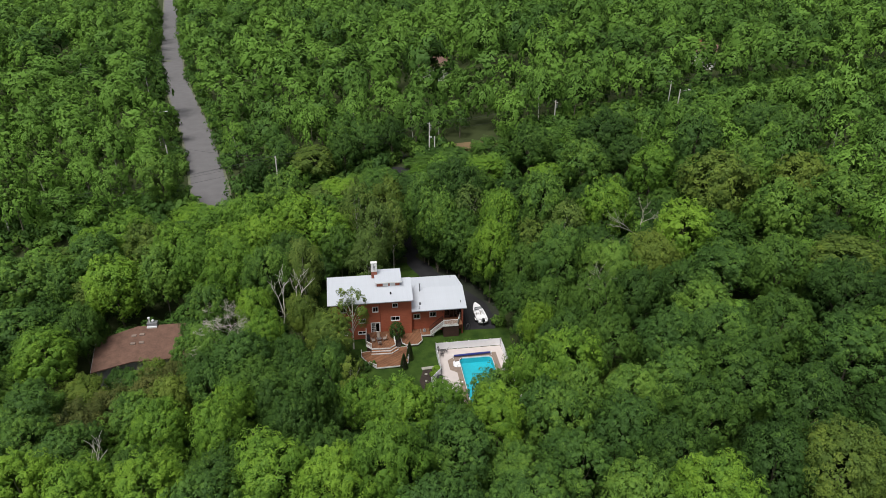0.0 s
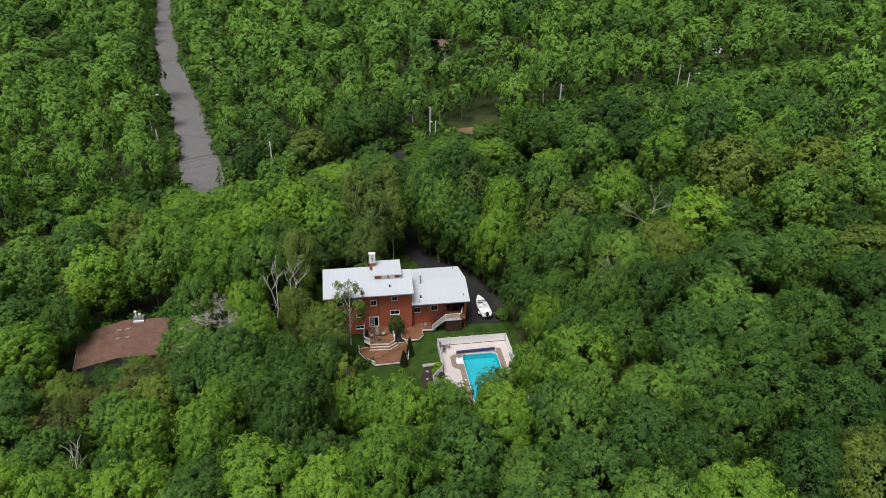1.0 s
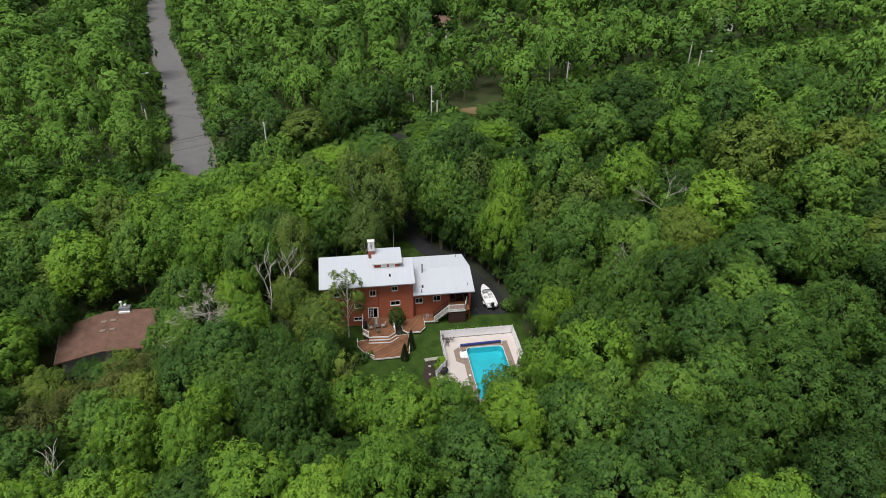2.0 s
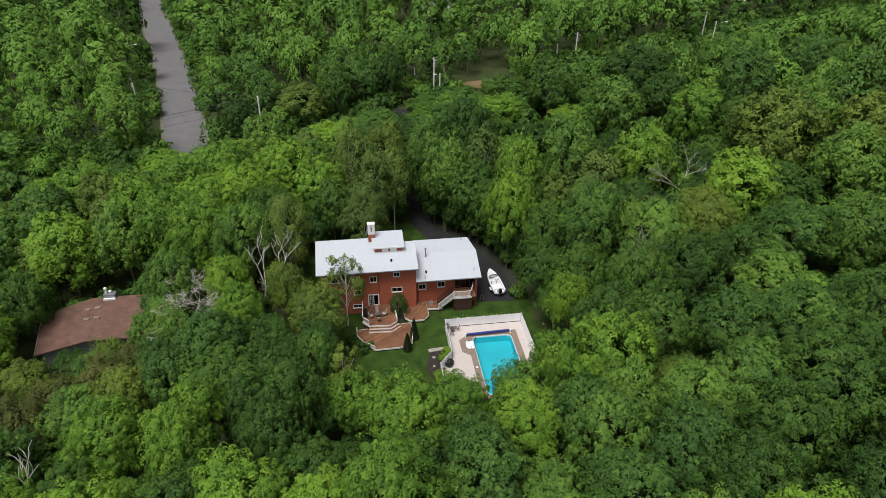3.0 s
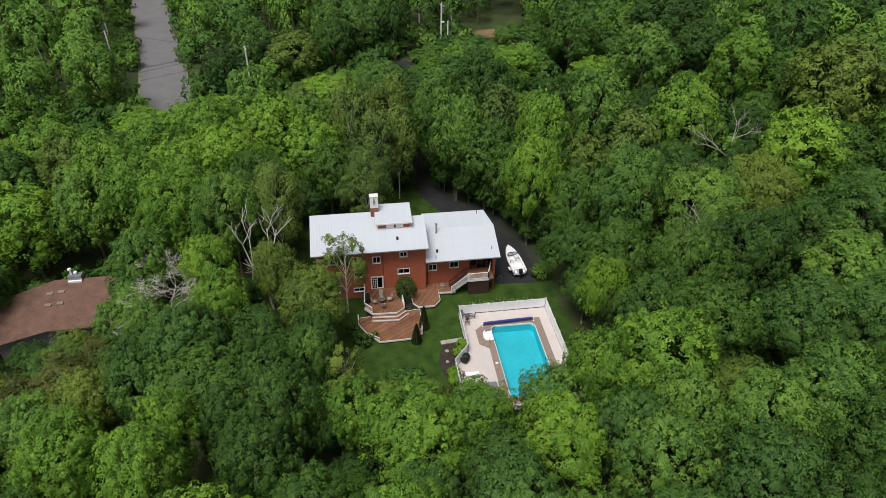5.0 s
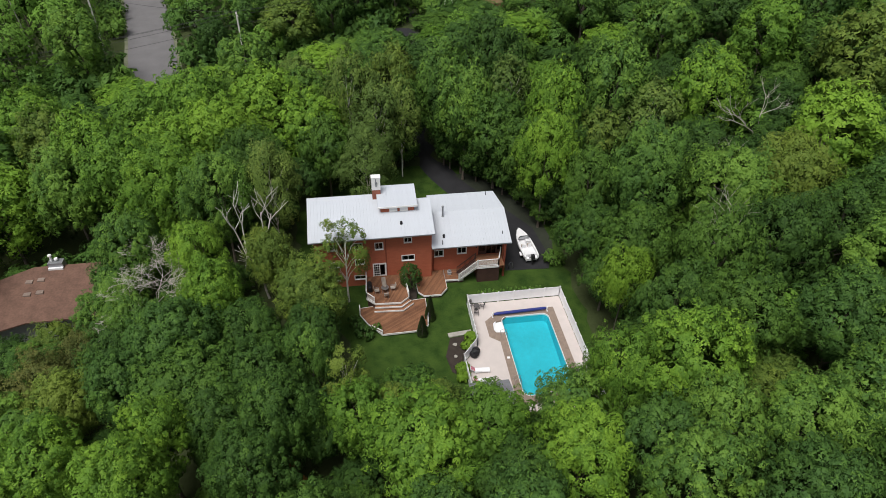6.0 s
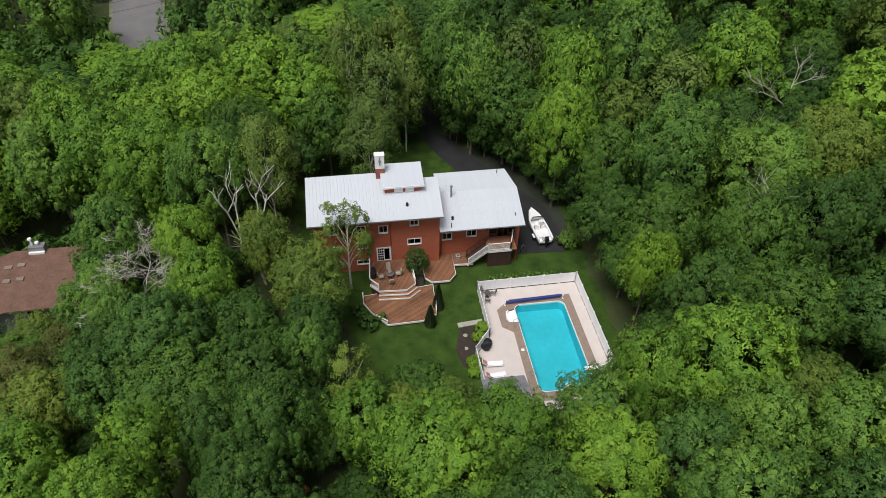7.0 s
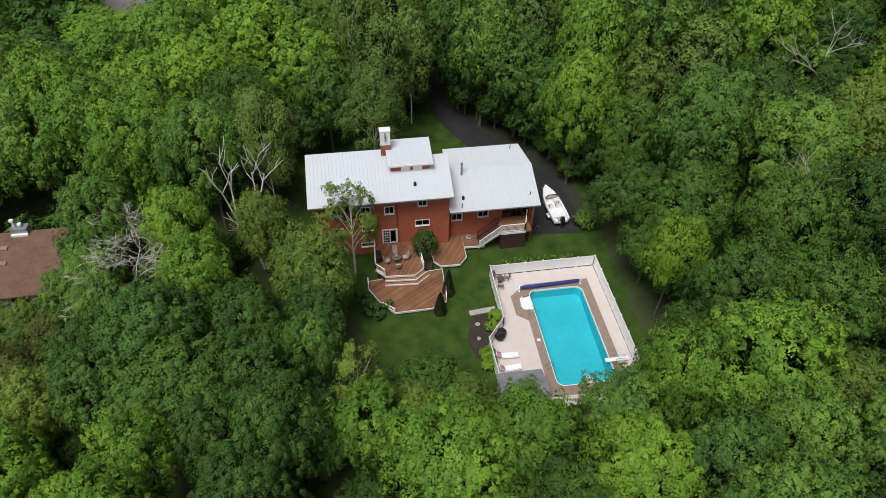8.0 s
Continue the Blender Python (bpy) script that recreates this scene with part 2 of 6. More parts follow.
def slab_between(bm, outer, inner, z0, z1):
    """A flat slab with a hole: two rings of the same number of corners."""
    n = len(outer)
    rings = [[bm.verts.new((x, y, z)) for x, y in ring] for ring, z in ((outer, z1), (inner, z1), (inner, z0), (outer, z0))]
    for a, b in zip(rings, rings[1:] + rings[:1]):
        for i in range(n):
            bm.faces.new((a[i], a[(i + 1) % n], b[(i + 1) % n], b[i]))
    return bm


def holed(poly, inner_poly, z0, z1):
    """A flat slab of any outline with a hole through it."""
    bm = bmesh.new()
    rings = []
    for z in (z0, z1):
        edges = []
        for ring in (poly, inner_poly):
            vs = [bm.verts.new((x, y, z)) for x, y in ring]
            rings.append(vs)
            edges += [bm.edges.new((a, b)) for a, b in zip(vs, vs[1:] + vs[:1])]
        bmesh.ops.triangle_fill(bm, use_beauty=True, edges=edges)
    for a, b in ((0, 2), (1, 3)):
        lo, hi = rings[a], rings[b]
        for i in range(len(lo)):
            j = (i + 1) % len(lo)
            bm.faces.new((lo[i], lo[j], hi[j], hi[i]))
    return bm


def wall_with_holes(bm, x0, x1, z0, z1, y0, y1, holes):
    """An upright wall along x from y0 to y1, with openings (xa, xb, za, zb) right through it."""
    xs = sorted({x0, x1, *(min(max(v, x0), x1) for h in holes for v in h[:2])})
    zs = sorted({z0, z1, *(min(max(v, z0), z1) for h in holes for v in h[2:])})
    full = {(i, k) for i in range(len(xs) - 1) for k in range(len(zs) - 1)
            if not any(h[0] < (xs[i] + xs[i + 1]) / 2 < h[1] and h[2] < (zs[k] + zs[k + 1]) / 2 < h[3] for h in holes)}
    grid = {}

    def at(i, k, y):
        if (i, k, y) not in grid:
            grid[i, k, y] = bm.verts.new((xs[i], y, zs[k]))
        return grid[i, k, y]
    for i, k in sorted(full):
        bm.faces.new((at(i, k, y0), at(i + 1, k, y0), at(i + 1, k + 1, y0), at(i, k + 1, y0)))
        bm.faces.new((at(i, k, y1), at(i + 1, k, y1), at(i + 1, k + 1, y1), at(i, k + 1, y1)))
        for (di, dk), (a, b) in (((-1, 0), ((i, k), (i, k + 1))), ((1, 0), ((i + 1, k), (i + 1, k + 1))), ((0, -1), ((i, k), (i + 1, k))), ((0, 1), ((i, k + 1), (i + 1, k + 1)))):
            if (i + di, k + dk) not in full:
                bm.faces.new((at(*a, y0), at(*b, y0), at(*b, y1), at(*a, y1)))
    return bm


def boards(poly, z0, z1, turn, wide=0.155, gap=0.028):
    """Deck boards, clipped to a convex outline (counter-clockwise)."""
    bm = bmesh.new()
    cx, cy = sum(p[0] for p in poly) / len(poly), sum(p[1] for p in poly) / len(poly)
    r = max(math.hypot(p[0] - cx, p[1] - cy) for p in poly)
    c, s = math.cos(radians(turn)), math.sin(radians(turn))
    k = -r
    while k < r:
        h = (wide - gap) / 2
        v = [bm.verts.new((cx + a * c - (k + b) * s, cy + a * s + (k + b) * c, z)) for z in (z0, z1) for a, b in ((-r, -h), (r, -h), (r, h), (-r, h))]
        for f in ((0, 1, 2, 3), (4, 5, 6, 7), (0, 1, 5, 4), (1, 2, 6, 5), (2, 3, 7, 6), (3, 0, 4, 7)):
            bm.faces.new([v[i] for i in f])
        k += wide
    for (ax, ay), (bx, by) in zip(poly, poly[1:] + poly[:1]):
        bmesh.ops.bisect_plane(bm, geom=bm.verts[:] + bm.edges[:] + bm.faces[:], plane_co=(ax, ay, 0), plane_no=(by - ay, ax - bx, 0), clear_outer=True)
    return bm


def inside(x, y, poly):
    hit = False
    for (ax, ay), (bx, by) in zip(poly, poly[1:] + poly[:1]):
        if (ay > y) != (by > y) and x < (bx - ax) * (y - ay) / (by - ay) + ax:
            hit = not hit
    return hit


def off_line(x, y, line):
    """Distance from a polyline."""
    best = 1e9
    for (ax, ay), (bx, by) in zip(line, line[1:]):
        t = max(0, min(1, ((x - ax) * (bx - ax) + (y - ay) * (by - ay)) / ((bx - ax) ** 2 + (by - ay) ** 2)))
        best = min(best, math.hypot(x - ax - t * (bx - ax), y - ay - t * (by - ay)))
    return best


def ease(v):
    v = max(0.0, min(1.0, v))
    return v * v * (3 - 2 * v)


# ---- the lie of the land ----
CLEARING = [(-18, -10), (-7, -11), (-6.5, -16), (9, -16), (11.5, -8), (12, 6), (11.5, 20), (8, 30), (1, 36), (-2, 46), (-7, 46), (-8, 36.5), (-20, 35), (-25, 25), (-24.5, 6), (-18.5, 3)]
ROAD = [(-51.2, 58.6), (-58.7, 91.9), (-67.8, 128.3), (-80.7, 171.4), (-94.6, 219.4), (-109.5, 284.5), (-130.6, 380.4), (-158.8, 513.6), (-221.1, 762.7)]
CROSS = [(-167.9, 28.4), (-121.6, 40.6), (-35.3, 68.1), (7.4, 80.4), (46.2, 86.5), (89.6, 102.6), (139.6, 127.6), (247.1, 157.6)]
LANE = [(2.1, 79.9), (-2.8, 91.0), (-6.9, 103.3), (-9.6, 122.8)]
DRIVE = [(5.2, 9.0), (5.6, 16.0), (3.6, 22.0), (-0.6, 28.8), (-3.4, 35.0), (-5.0, 41.7), (-5.9, 51.0), (-4.8, 64.7), (-3.3, 82.0)]


def lie(x, y):
    """Height of the ground: a hollow to the west, a rise to the east and north."""
    east = ease((x - 11.5) / 48)
    z = -4.0 * ease((-x - 28) / 32) * (1 - ease((y - 30) / 35)) + 9.0 * east
    z += ease((y - 38) / 46) * (3.0 + 4.5 * ease((x + 40) / 60)) * (1 - 0.6 * east)
    far = ease((math.hypot(x + 5, y - 10) - 45) / 60)
    return z + far * 0.8 * noise.noise((x / 60, y / 60, 0.3))


def sheet(name, xs, ys, material, label, category, lift=0.0):
    bm = bmesh.new()
    g = [[bm.verts.new((x, y, lie(x, y) + lift - (2.6 if -3.1 < x < 7.9 and -14.3 < y < 2.3 else 0))) for x in xs] for y in ys]
    for a, b in zip(g, g[1:]):
        for i in range(len(xs) - 1):
            bm.faces.new((a[i], a[i + 1], b[i + 1], b[i]))
    return solid(name, bm, material, label, category)


def strip(name, line, wide, lift, material, label, category, step=4.0, level=None):
    """A road along a line, laid on the land, with a thickness."""
    pts = []
    for (ax, ay), (bx, by) in zip(line, line[1:]):
        n = max(1, int(math.hypot(bx - ax, by - ay) / step))
        pts += [Vector((ax + (bx - ax) * k / n, ay + (by - ay) * k / n)) for k in range(n)]
    pts.append(Vector(line[-1]))
    for _ in range(4):
        pts = [pts[0]] + [(pts[i - 1] + pts[i] * 2 + pts[i + 1]) / 4 for i in range(1, len(pts) - 1)] + [pts[-1]]
    bm = bmesh.new()
    rows = []
    for i, p in enumerate(pts):
        d = (pts[min(i + 1, len(pts) - 1)] - pts[max(i - 1, 0)]).normalized()
        s = Vector((-d.y, d.x))
        z = max(lie(*(p + s * k)) for k in (-wide / 2, 0, wide / 2)) + lift
        w = wide / 2 * (1 + 0.05 * noise.noise((p.x / 7, p.y / 7, 2)))
        rows.append([bm.verts.new((*(p + s * k * w), z - dz)) for k, dz in ((-1.02, 0.6), (-1, 0.02), (0, -0.03), (1, 0.02), (1.02, 0.6))])
    for a, b in zip(rows, rows[1:]):
        for k in range(4):
            bm.faces.new((a[k], a[k + 1], b[k + 1], b[k]))
    return solid(name, bm, material, label, category)


def steps(a, b, n):
    return [a + (b - a) * i / n for i in range(n + 1)]


sheet("ground", sorted([-3000, -1500, -800] + steps(-450, 450, 150) + [800, 1500, 3000, -3.3, -3.0, 7.8, 8.1]), sorted([-1500, -600] + steps(-180, 600, 130) + [900, 1500, 3000, -14.5, -14.2, 2.2, 2.5]),
      M_GROUND, "dark leaf-littered forest floor under the trees", "ground")
SLAB = [(-3.75, 2.75), (8.35, 2.8), (8.35, -14.6), (-5.65, -14.6), (-5.75, -6.9), (-3.75, -4.5)]
def ragged(poly, step=1.3, sway=0.7):
    """The same outline with an uneven edge."""
    out = []
    for (ax, ay), (bx, by) in zip(poly, poly[1:] + poly[:1]):
        n = max(1, int(math.hypot(bx - ax, by - ay) / step))
        for k in range(n):
            x, y = ax + (bx - ax) * k / n, ay + (by - ay) * k / n
            out.append((x + sway * noise.noise((x / 2, y / 2, 1.0)), y + sway * noise.noise((x / 2, y / 2, 7.0))))
    return out


bm = holed(ragged([(-24, 6), (-18.5, -2), (-18, -10.5), (-7, -11.5), (-6.8, -17), (8.9, -17), (10.4, -11), (10.9, -6), (10.8, 4), (11.2, 10), (11.4, 20), (6, 31), (-1.5, 37), (-7.5, 40), (-21, 35), (-26, 24)]), SLAB, -0.3, 0.012)
solid("lawn", bm, M_LAWN, "mown green lawn round the house and pool", "lawn")
strip("road_shoulder", ROAD, 10.6, 0.08, M_SHOULDER, "pale gravel shoulder with weeds beside the road", "road shoulder")
strip("road", ROAD, 9.2, 0.22, M_ASPHALT, "worn grey asphalt road through the forest", "road")
strip("cross_road", CROSS, 5.6, 0.02, M_VERGE, "grey asphalt cross road under the power line", "road")
strip("side_lane", LANE, 4.0, 0.06, M_VERGE, "narrow grey asphalt lane between the trees", "road", step=2.0)
strip("driveway", DRIVE, 4.6, 0.03, M_DRIVE, "dark asphalt driveway leading into the trees", "driveway", step=2.0)

# ---- the house ----
house = thing("house", (-10, 10, 0), "red-brown wooden house with pale metal roofs and white-framed windows", "house")


def window(x, z, w, h, y, panes=2, name="window"):
    """A white-framed window set in the wall whose outer face is at y."""
    t = 0.085
    bm = wall_with_holes(bmesh.new(), x - w / 2 - t, x + w / 2 + t, z - h / 2 - t, z + h / 2 + t, y - 0.05, y + 0.06, [(x - w / 2, x + w / 2, z - h / 2, z + h / 2)])
    win = part(name, bm, M_WHITE, house, "white-painted frame")
    part("sill", boxes((x - w / 2 - t, x + w / 2 + t, y - 0.12, y - 0.053, z - h / 2 - t, z - h / 2 - t + 0.05)), M_WHITE, win)
    pw = w / panes
    for i in range(panes):
        xa = x - w / 2 + i * pw
        part("sash", wall_with_holes(bmesh.new(), xa + 0.002, xa + pw - 0.002, z - h / 2 + 0.002, z + h / 2 - 0.002, y + 0.02, y + 0.08, [(xa + 0.03, xa + pw - 0.03, z - h / 2 + 0.035, z + h / 2 - 0.035)]), M_WHITE, win)
        part("pane", boxes((xa + 0.03, xa + pw - 0.03, y + 0.045, y + 0.055, z - h / 2, z + h / 2)), M_GLASS, win, "dark glass pane")
    if h > 0.75 and w > 0.8:
        part("curtain", boxes((x - w / 2, x - w / 2 + w * 0.2, y + 0.16, y + 0.20, z - h / 2, z + h / 2)), M_WHITE, win, "pale curtain behind the glass")
    return win


MAIN_WINS = [(-14.29, 6.37, 0.95, 1.0), (-10.63, 7.0, 0.90, 0.72), (-10.64, 4.12, 1.55, 0.78), (-16.80, 4.05, 1.10, 0.75), (-16.86, 1.45, 1.45, 0.55),
             (-20.05, 3.84, 1.05, 0.70), (-20.14, 1.47, 1.15, 0.55), (-20.1, 6.6, 1.10, 0.85), (-16.86, 6.6, 0.95, 0.9)]
WING_WINS = [(-6.52, 3.50, 1.15, 0.95), (-3.46, 3.72, 1.15, 0.95)]
DOOR = (-14.35, 2.42, 1.50, 2.02)


def hole(x, z, w, h):
    return (x - w / 2, x + w / 2, z - h / 2, z + h / 2)


FRONT, WING = 8.1, 9.2
wall = part("front_wall", wall_with_holes(bmesh.new(), -22.3, -7.6, -0.3, 8.55, FRONT, FRONT + 0.2, [hole(*w) for w in MAIN_WINS + [DOOR]]), M_SIDING, house, "red-brown horizontal siding")
part("side_wall", boxes((-22.3, -22.1, FRONT + 0.203, 13.0, -0.3, 8.9)), M_SIDING, house)
part("side_wall", boxes((-7.8, -7.6, FRONT + 0.203, 12.9, -0.3, 8.9)), M_SIDING, house)
part("back_wall", boxes((-22.3, -7.6, 12.95, 13.15, -0.3, 9.7)), M_SIDING, house)
for z0, z1 in ((-0.28, 0.05), (2.6, 2.8), (5.3, 5.5)):
    part("floor", boxes((-22.1, -7.8, 8.31, 12.9, z0, z1)), M_DARK, house)
# siding courses stand proud of one another
bm = bmesh.new()
for k in range(58):
    z = 0.0 + k * 0.148
    spans = [(-22.3, -7.6)]
    for h in [hole(*w) for w in MAIN_WINS + [DOOR]]:
        if h[2] - 0.12 < z + 0.07 < h[3] + 0.12:
            spans = [s for a, b in spans for s in ((a, min(b, h[0] - 0.12)), (max(a, h[1] + 0.12), b)) if s[1] - s[0] > 0.05]
    for a, b in spans:
        v = [bm.verts.new(p) for p in ((a, FRONT - 0.022, z), (b, FRONT - 0.022, z), (b, FRONT - 0.004, z + 0.146), (a, FRONT - 0.004, z + 0.146), (a, FRONT - 0.002, z), (b, FRONT - 0.002, z))]
        bm.faces.new(v[:4])
        bm.faces.new((v[0], v[1], v[5], v[4]))
tagged(part("clapboard_siding", bm, M_SIDING, house), kind="stuff")
for x, z, w, h in MAIN_WINS:
    window(x, z, w, h, FRONT - 0.03)
part("corner_board", boxes((-13.52, -13.38, FRONT - 0.06, FRONT - 0.024, 1.3, 8.3)), M_REDTRIM, house, "dark red downpipe board")
# glazed patio door
x, z, w, h = DOOR
door = part("patio_door", boxes((x - w / 2 - 0.13, x - w / 2, FRONT - 0.09, FRONT + 0.05, z - h / 2, z + h / 2 + 0.13), (x + w / 2, x + w / 2 + 0.13, FRONT - 0.09, FRONT + 0.05, z - h / 2, z + h / 2 + 0.13),
                          (x - w / 2, x + w / 2, FRONT - 0.09, FRONT + 0.05, z + h / 2, z + h / 2 + 0.13)), M_WHITE, house, "white frame of a glazed patio door")
part("sliding_leaf", boxes((x - 0.04, x + 0.06, FRONT - 0.05, FRONT + 0.02, z - h / 2, z + h / 2), (x + w / 2 - 0.09, x + w / 2, FRONT - 0.05, FRONT + 0.02, z - h / 2, z + h / 2),
                           (x + 0.06, x + w / 2 - 0.09, FRONT - 0.05, FRONT + 0.02, z + h / 2 - 0.1, z + h / 2), (x + 0.06, x + w / 2 - 0.09, FRONT - 0.05, FRONT + 0.02, z - h / 2, z - h / 2 + 0.12)), M_WHITE, door)
part("grille_leaf", boxes(*[(x - w / 2 + i * 0.235, x - w / 2 + i * 0.235 + 0.04, FRONT - 0.01, FRONT + 0.03, z - h / 2, z + h / 2) for i in range(4)],
                          *[(x - w / 2, x - 0.04, FRONT - 0.012, FRONT + 0.032, z - h / 2 + i * 0.39, z - h / 2 + i * 0.39 + 0.04) for i in range(6)]), M_WHITE, door, "white leaf with a grille of small panes")
for xa, xb in ((x - w / 2, x - 0.045), (x + 0.065, x + w / 2 - 0.09)):
    part("pane", boxes((xa, xb, FRONT + 0.035, FRONT + 0.045, z - h / 2, z + h / 2)), M_GLASS, door, "dark glass pane")


def roof_plane(name, x0, x1, y0, z0, y1, z1, label, thick=0.16, pitch=0.405, at=None):
    """A sloping roof deck; its metal panels are laid on it at the end of the file."""
    bm = bmesh.new()
    v = [bm.verts.new(p) for p in ((x0, y0, z0), (x1, y0, z0), (x1, y1, z1), (x0, y1, z1), (x0, y0, z0 - thick), (x1, y0, z0 - thick), (x1, y1, z1 - thick), (x0, y1, z1 - thick))]
    for f in ((0, 1, 2, 3), (4, 5, 6, 7), (0, 1, 5, 4), (1, 2, 6, 5), (2, 3, 7, 6), (3, 0, 4, 7)):
        bm.faces.new([v[i] for i in f])
    r = part(name, bm, M_METAL_ROOF, at or house, label)
    PANELS.append((r, x0, x1, y0, z0, y1, z1, pitch))
    return r


PANELS = []
roof_plane("main_roof", -22.85, -7.35, 6.85, 8.60, 12.25, 10.35, "pale grey standing-seam metal roof")
roof_plane("upper_roof", -22.85, -14.0, 12.254, 10.351, 13.35, 10.70, "pale grey standing-seam metal roof")
part("fascia", boxes((-22.88, -7.32, 6.80, 6.846, 8.43, 8.56)), M_GALV, house, "grey gutter board under the eave")
part("soffit", boxes((-22.3, -7.6, 6.87, FRONT - 0.07, 8.38, 8.42)), M_BROWN, house)

# raised dormer with its own roof
dormer = part("dormer", wall_with_holes(bmesh.new(), -13.75, -9.55, 9.0, 10.68, 10.5, 10.65, []), M_SIDING, house, "red-brown dormer wall")
for x0, x1 in ((-13.75, -13.6), (-9.7, -9.55)):
    bm = bmesh.new()
    v = [bm.verts.new((x, y, z)) for x in (x0, x1) for y, z in ((10.653, 9.4), (13.3, 9.4), (13.3, 11.10), (10.653, 10.68))]
    for f in ((0, 1, 2, 3), (4, 5, 6, 7), (0, 1, 5, 4), (1, 2, 6, 5), (2, 3, 7, 6), (3, 0, 4, 7)):
        bm.faces.new([v[i] for i in f])
    part("dormer_cheek", bm, M_SIDING, dormer)
part("dormer_back", boxes((-13.75, -9.55, 13.303, 13.45, 8.5, 11.1)), M_SIDING, dormer)
for xa, xb in ((-12.65, -11.65), (-11.35, -10.35)):
    part("dormer_window", boxes((xa, xb, 10.36, 10.497, 9.86, 10.46)), M_WHITE, dormer, "white blind in a white frame")
roof_plane("dormer_roof", -14.1, -9.15, 10.17, 10.80, 14.05, 11.42, "pale grey metal roof of the dormer")
part("dormer_fascia", boxes((-14.12, -9.13, 10.10, 10.166, 10.58, 10.81)), M_WHITE, house, "white fascia board")
# chimney
chim = part("chimney", boxes((-14.60, -13.55, 12.5, 13.15, 7.5, 11.85)), M_BRICK, house, "red brick chimney")
part("chimney_cladding", boxes((-14.62, -13.53, 12.47, 13.2, 11.853, 13.60)), M_WHITE, chim, "white metal chimney casing")
bm = bmesh.new()
tube(bm, [(-14.08, 12.40, 12.4), (-14.08, 12.40, 13.45)], [0.07, 0.07], 8)
tube(bm, [(-14.08, 12.39, 12.85), (-14.08, 12.39, 13.05)], [0.14, 0.14], 10)
part("flue", bm, M_GALV, chim, "grey flue pipe")
part("cap", boxes((-14.67, -13.48, 12.43, 13.26, 13.603, 13.68)), M_WHITE, chim)
# roof pipes
for n, pos, hgt, r in (("roof_vent", (-11.35, 8.65, 9.17), 0.22, 0.10), ("stove_pipe", (-5.62, 12.2, 7.2), 1.5, 0.11), ("roof_vent", (-5.9, 9.1, 6.2), 0.25, 0.10), ("vent_pipe", (-6.2, 8.0, 5.8), 0.75, 0.045), ("vent_pipe", (1.75, 8.9, 6.1), 0.55, 0.045), ("vent_pipe", (0.75, 15.6, 7.75), 0.6, 0.045)):
    bm = bmesh.new()
    tube(bm, [pos, (pos[0], pos[1], pos[2] + hgt)], [r, r], 10)
    if r > 0.08:
        tube(bm, [(pos[0], pos[1], pos[2] + hgt + 0.02), (pos[0], pos[1], pos[2] + hgt + 0.16)], [r * 1.7, r * 1.2], 10)
        tube(bm, [pos, (pos[0], pos[1], pos[2] + 0.12)], [r * 2.0, r * 1.1], 10)
    part(n, bm, M_GALV if r > 0.105 else M_BLACK, house, "dark grey pipe")

# the lower wing
RIDGE = (12.9, 7.50)
part("wing_wall", wall_with_holes(bmesh.new(), -7.56, 2.3, -0.3, 6.0, WING, WING + 0.2, [hole(*w) for w in WING_WINS] + [(-1.25, 2.0, 2.72, 4.75)]), M_SIDING, house, "red-brown horizontal siding")
bm = bmesh.new()
v = [bm.verts.new(p) for p in ((2.3, WING + 0.203, -0.3), (1.9, 16.2, -0.3), (1.9, 16.2, 7.5), (2.3, RIDGE[0], RIDGE[1] - 0.2), (2.3, WING + 0.203, 6.1), (2.1, WING + 0.203, -0.3), (1.7, 16.2, -0.3), (1.7, 16.2, 7.5), (2.1, RIDGE[0], RIDGE[1] - 0.2), (2.1, WING + 0.203, 6.1))]
bm.faces.new(v[:5])
bm.faces.new(v[5:])
for i in range(5):
    bm.faces.new((v[i], v[(i + 1) % 5], v[5 + (i + 1) % 5], v[5 + i]))
part("gable_wall", bm, M_SIDING, house)
part("back_wall", boxes((-7.2, 1.69, 15.9, 16.1, -0.3, 7.6)), M_SIDING, house)
part("side_wall", boxes((-7.2, -7.0, 13.2, 15.89, -0.3, 7.3)), M_SIDING, house)
part("wing_floor", boxes((-7.0, 1.69, 9.41, 15.89, 2.5, 2.69)), M_DARK, house)
bm = bmesh.new()
for k in range(38):
    z = 0.0 + k * 0.148
    spans = [(-7.56, 2.3)]
    for h in [hole(*w) for w in WING_WINS] + [(-1.25, 2.0, 2.72, 4.75)]:
        if h[2] - 0.12 < z + 0.07 < h[3] + 0.12:
            spans = [s for a, b in spans for s in ((a, min(b, h[0] - 0.12)), (max(a, h[1] + 0.12), b)) if s[1] - s[0] > 0.05]
    for a, b in spans:
        v = [bm.verts.new(p) for p in ((a, WING - 0.022, z), (b, WING - 0.022, z), (b, WING - 0.004, z + 0.146), (a, WING - 0.004, z + 0.146), (a, WING - 0.002, z), (b, WING - 0.002, z))]
        bm.faces.new(v[:4])
        bm.faces.new((v[0], v[1], v[5], v[4]))
tagged(part("clapboard_siding", bm, M_SIDING, house), kind="stuff")
for x, z, w, h in WING_WINS:
    window(x, z, w, h, WING - 0.03)
roof_plane("wing_roof", -7.62, 2.75, 7.55, 5.72, RIDGE[0], RIDGE[1], "pale grey standing-seam metal roof of the wing")
roof_plane("wing_back_roof", -7.25, 1.90, RIDGE[0] + 0.004, RIDGE[1], 16.35, 7.86, "pale grey standing-seam metal roof of the wing")
bm = bmesh.new()
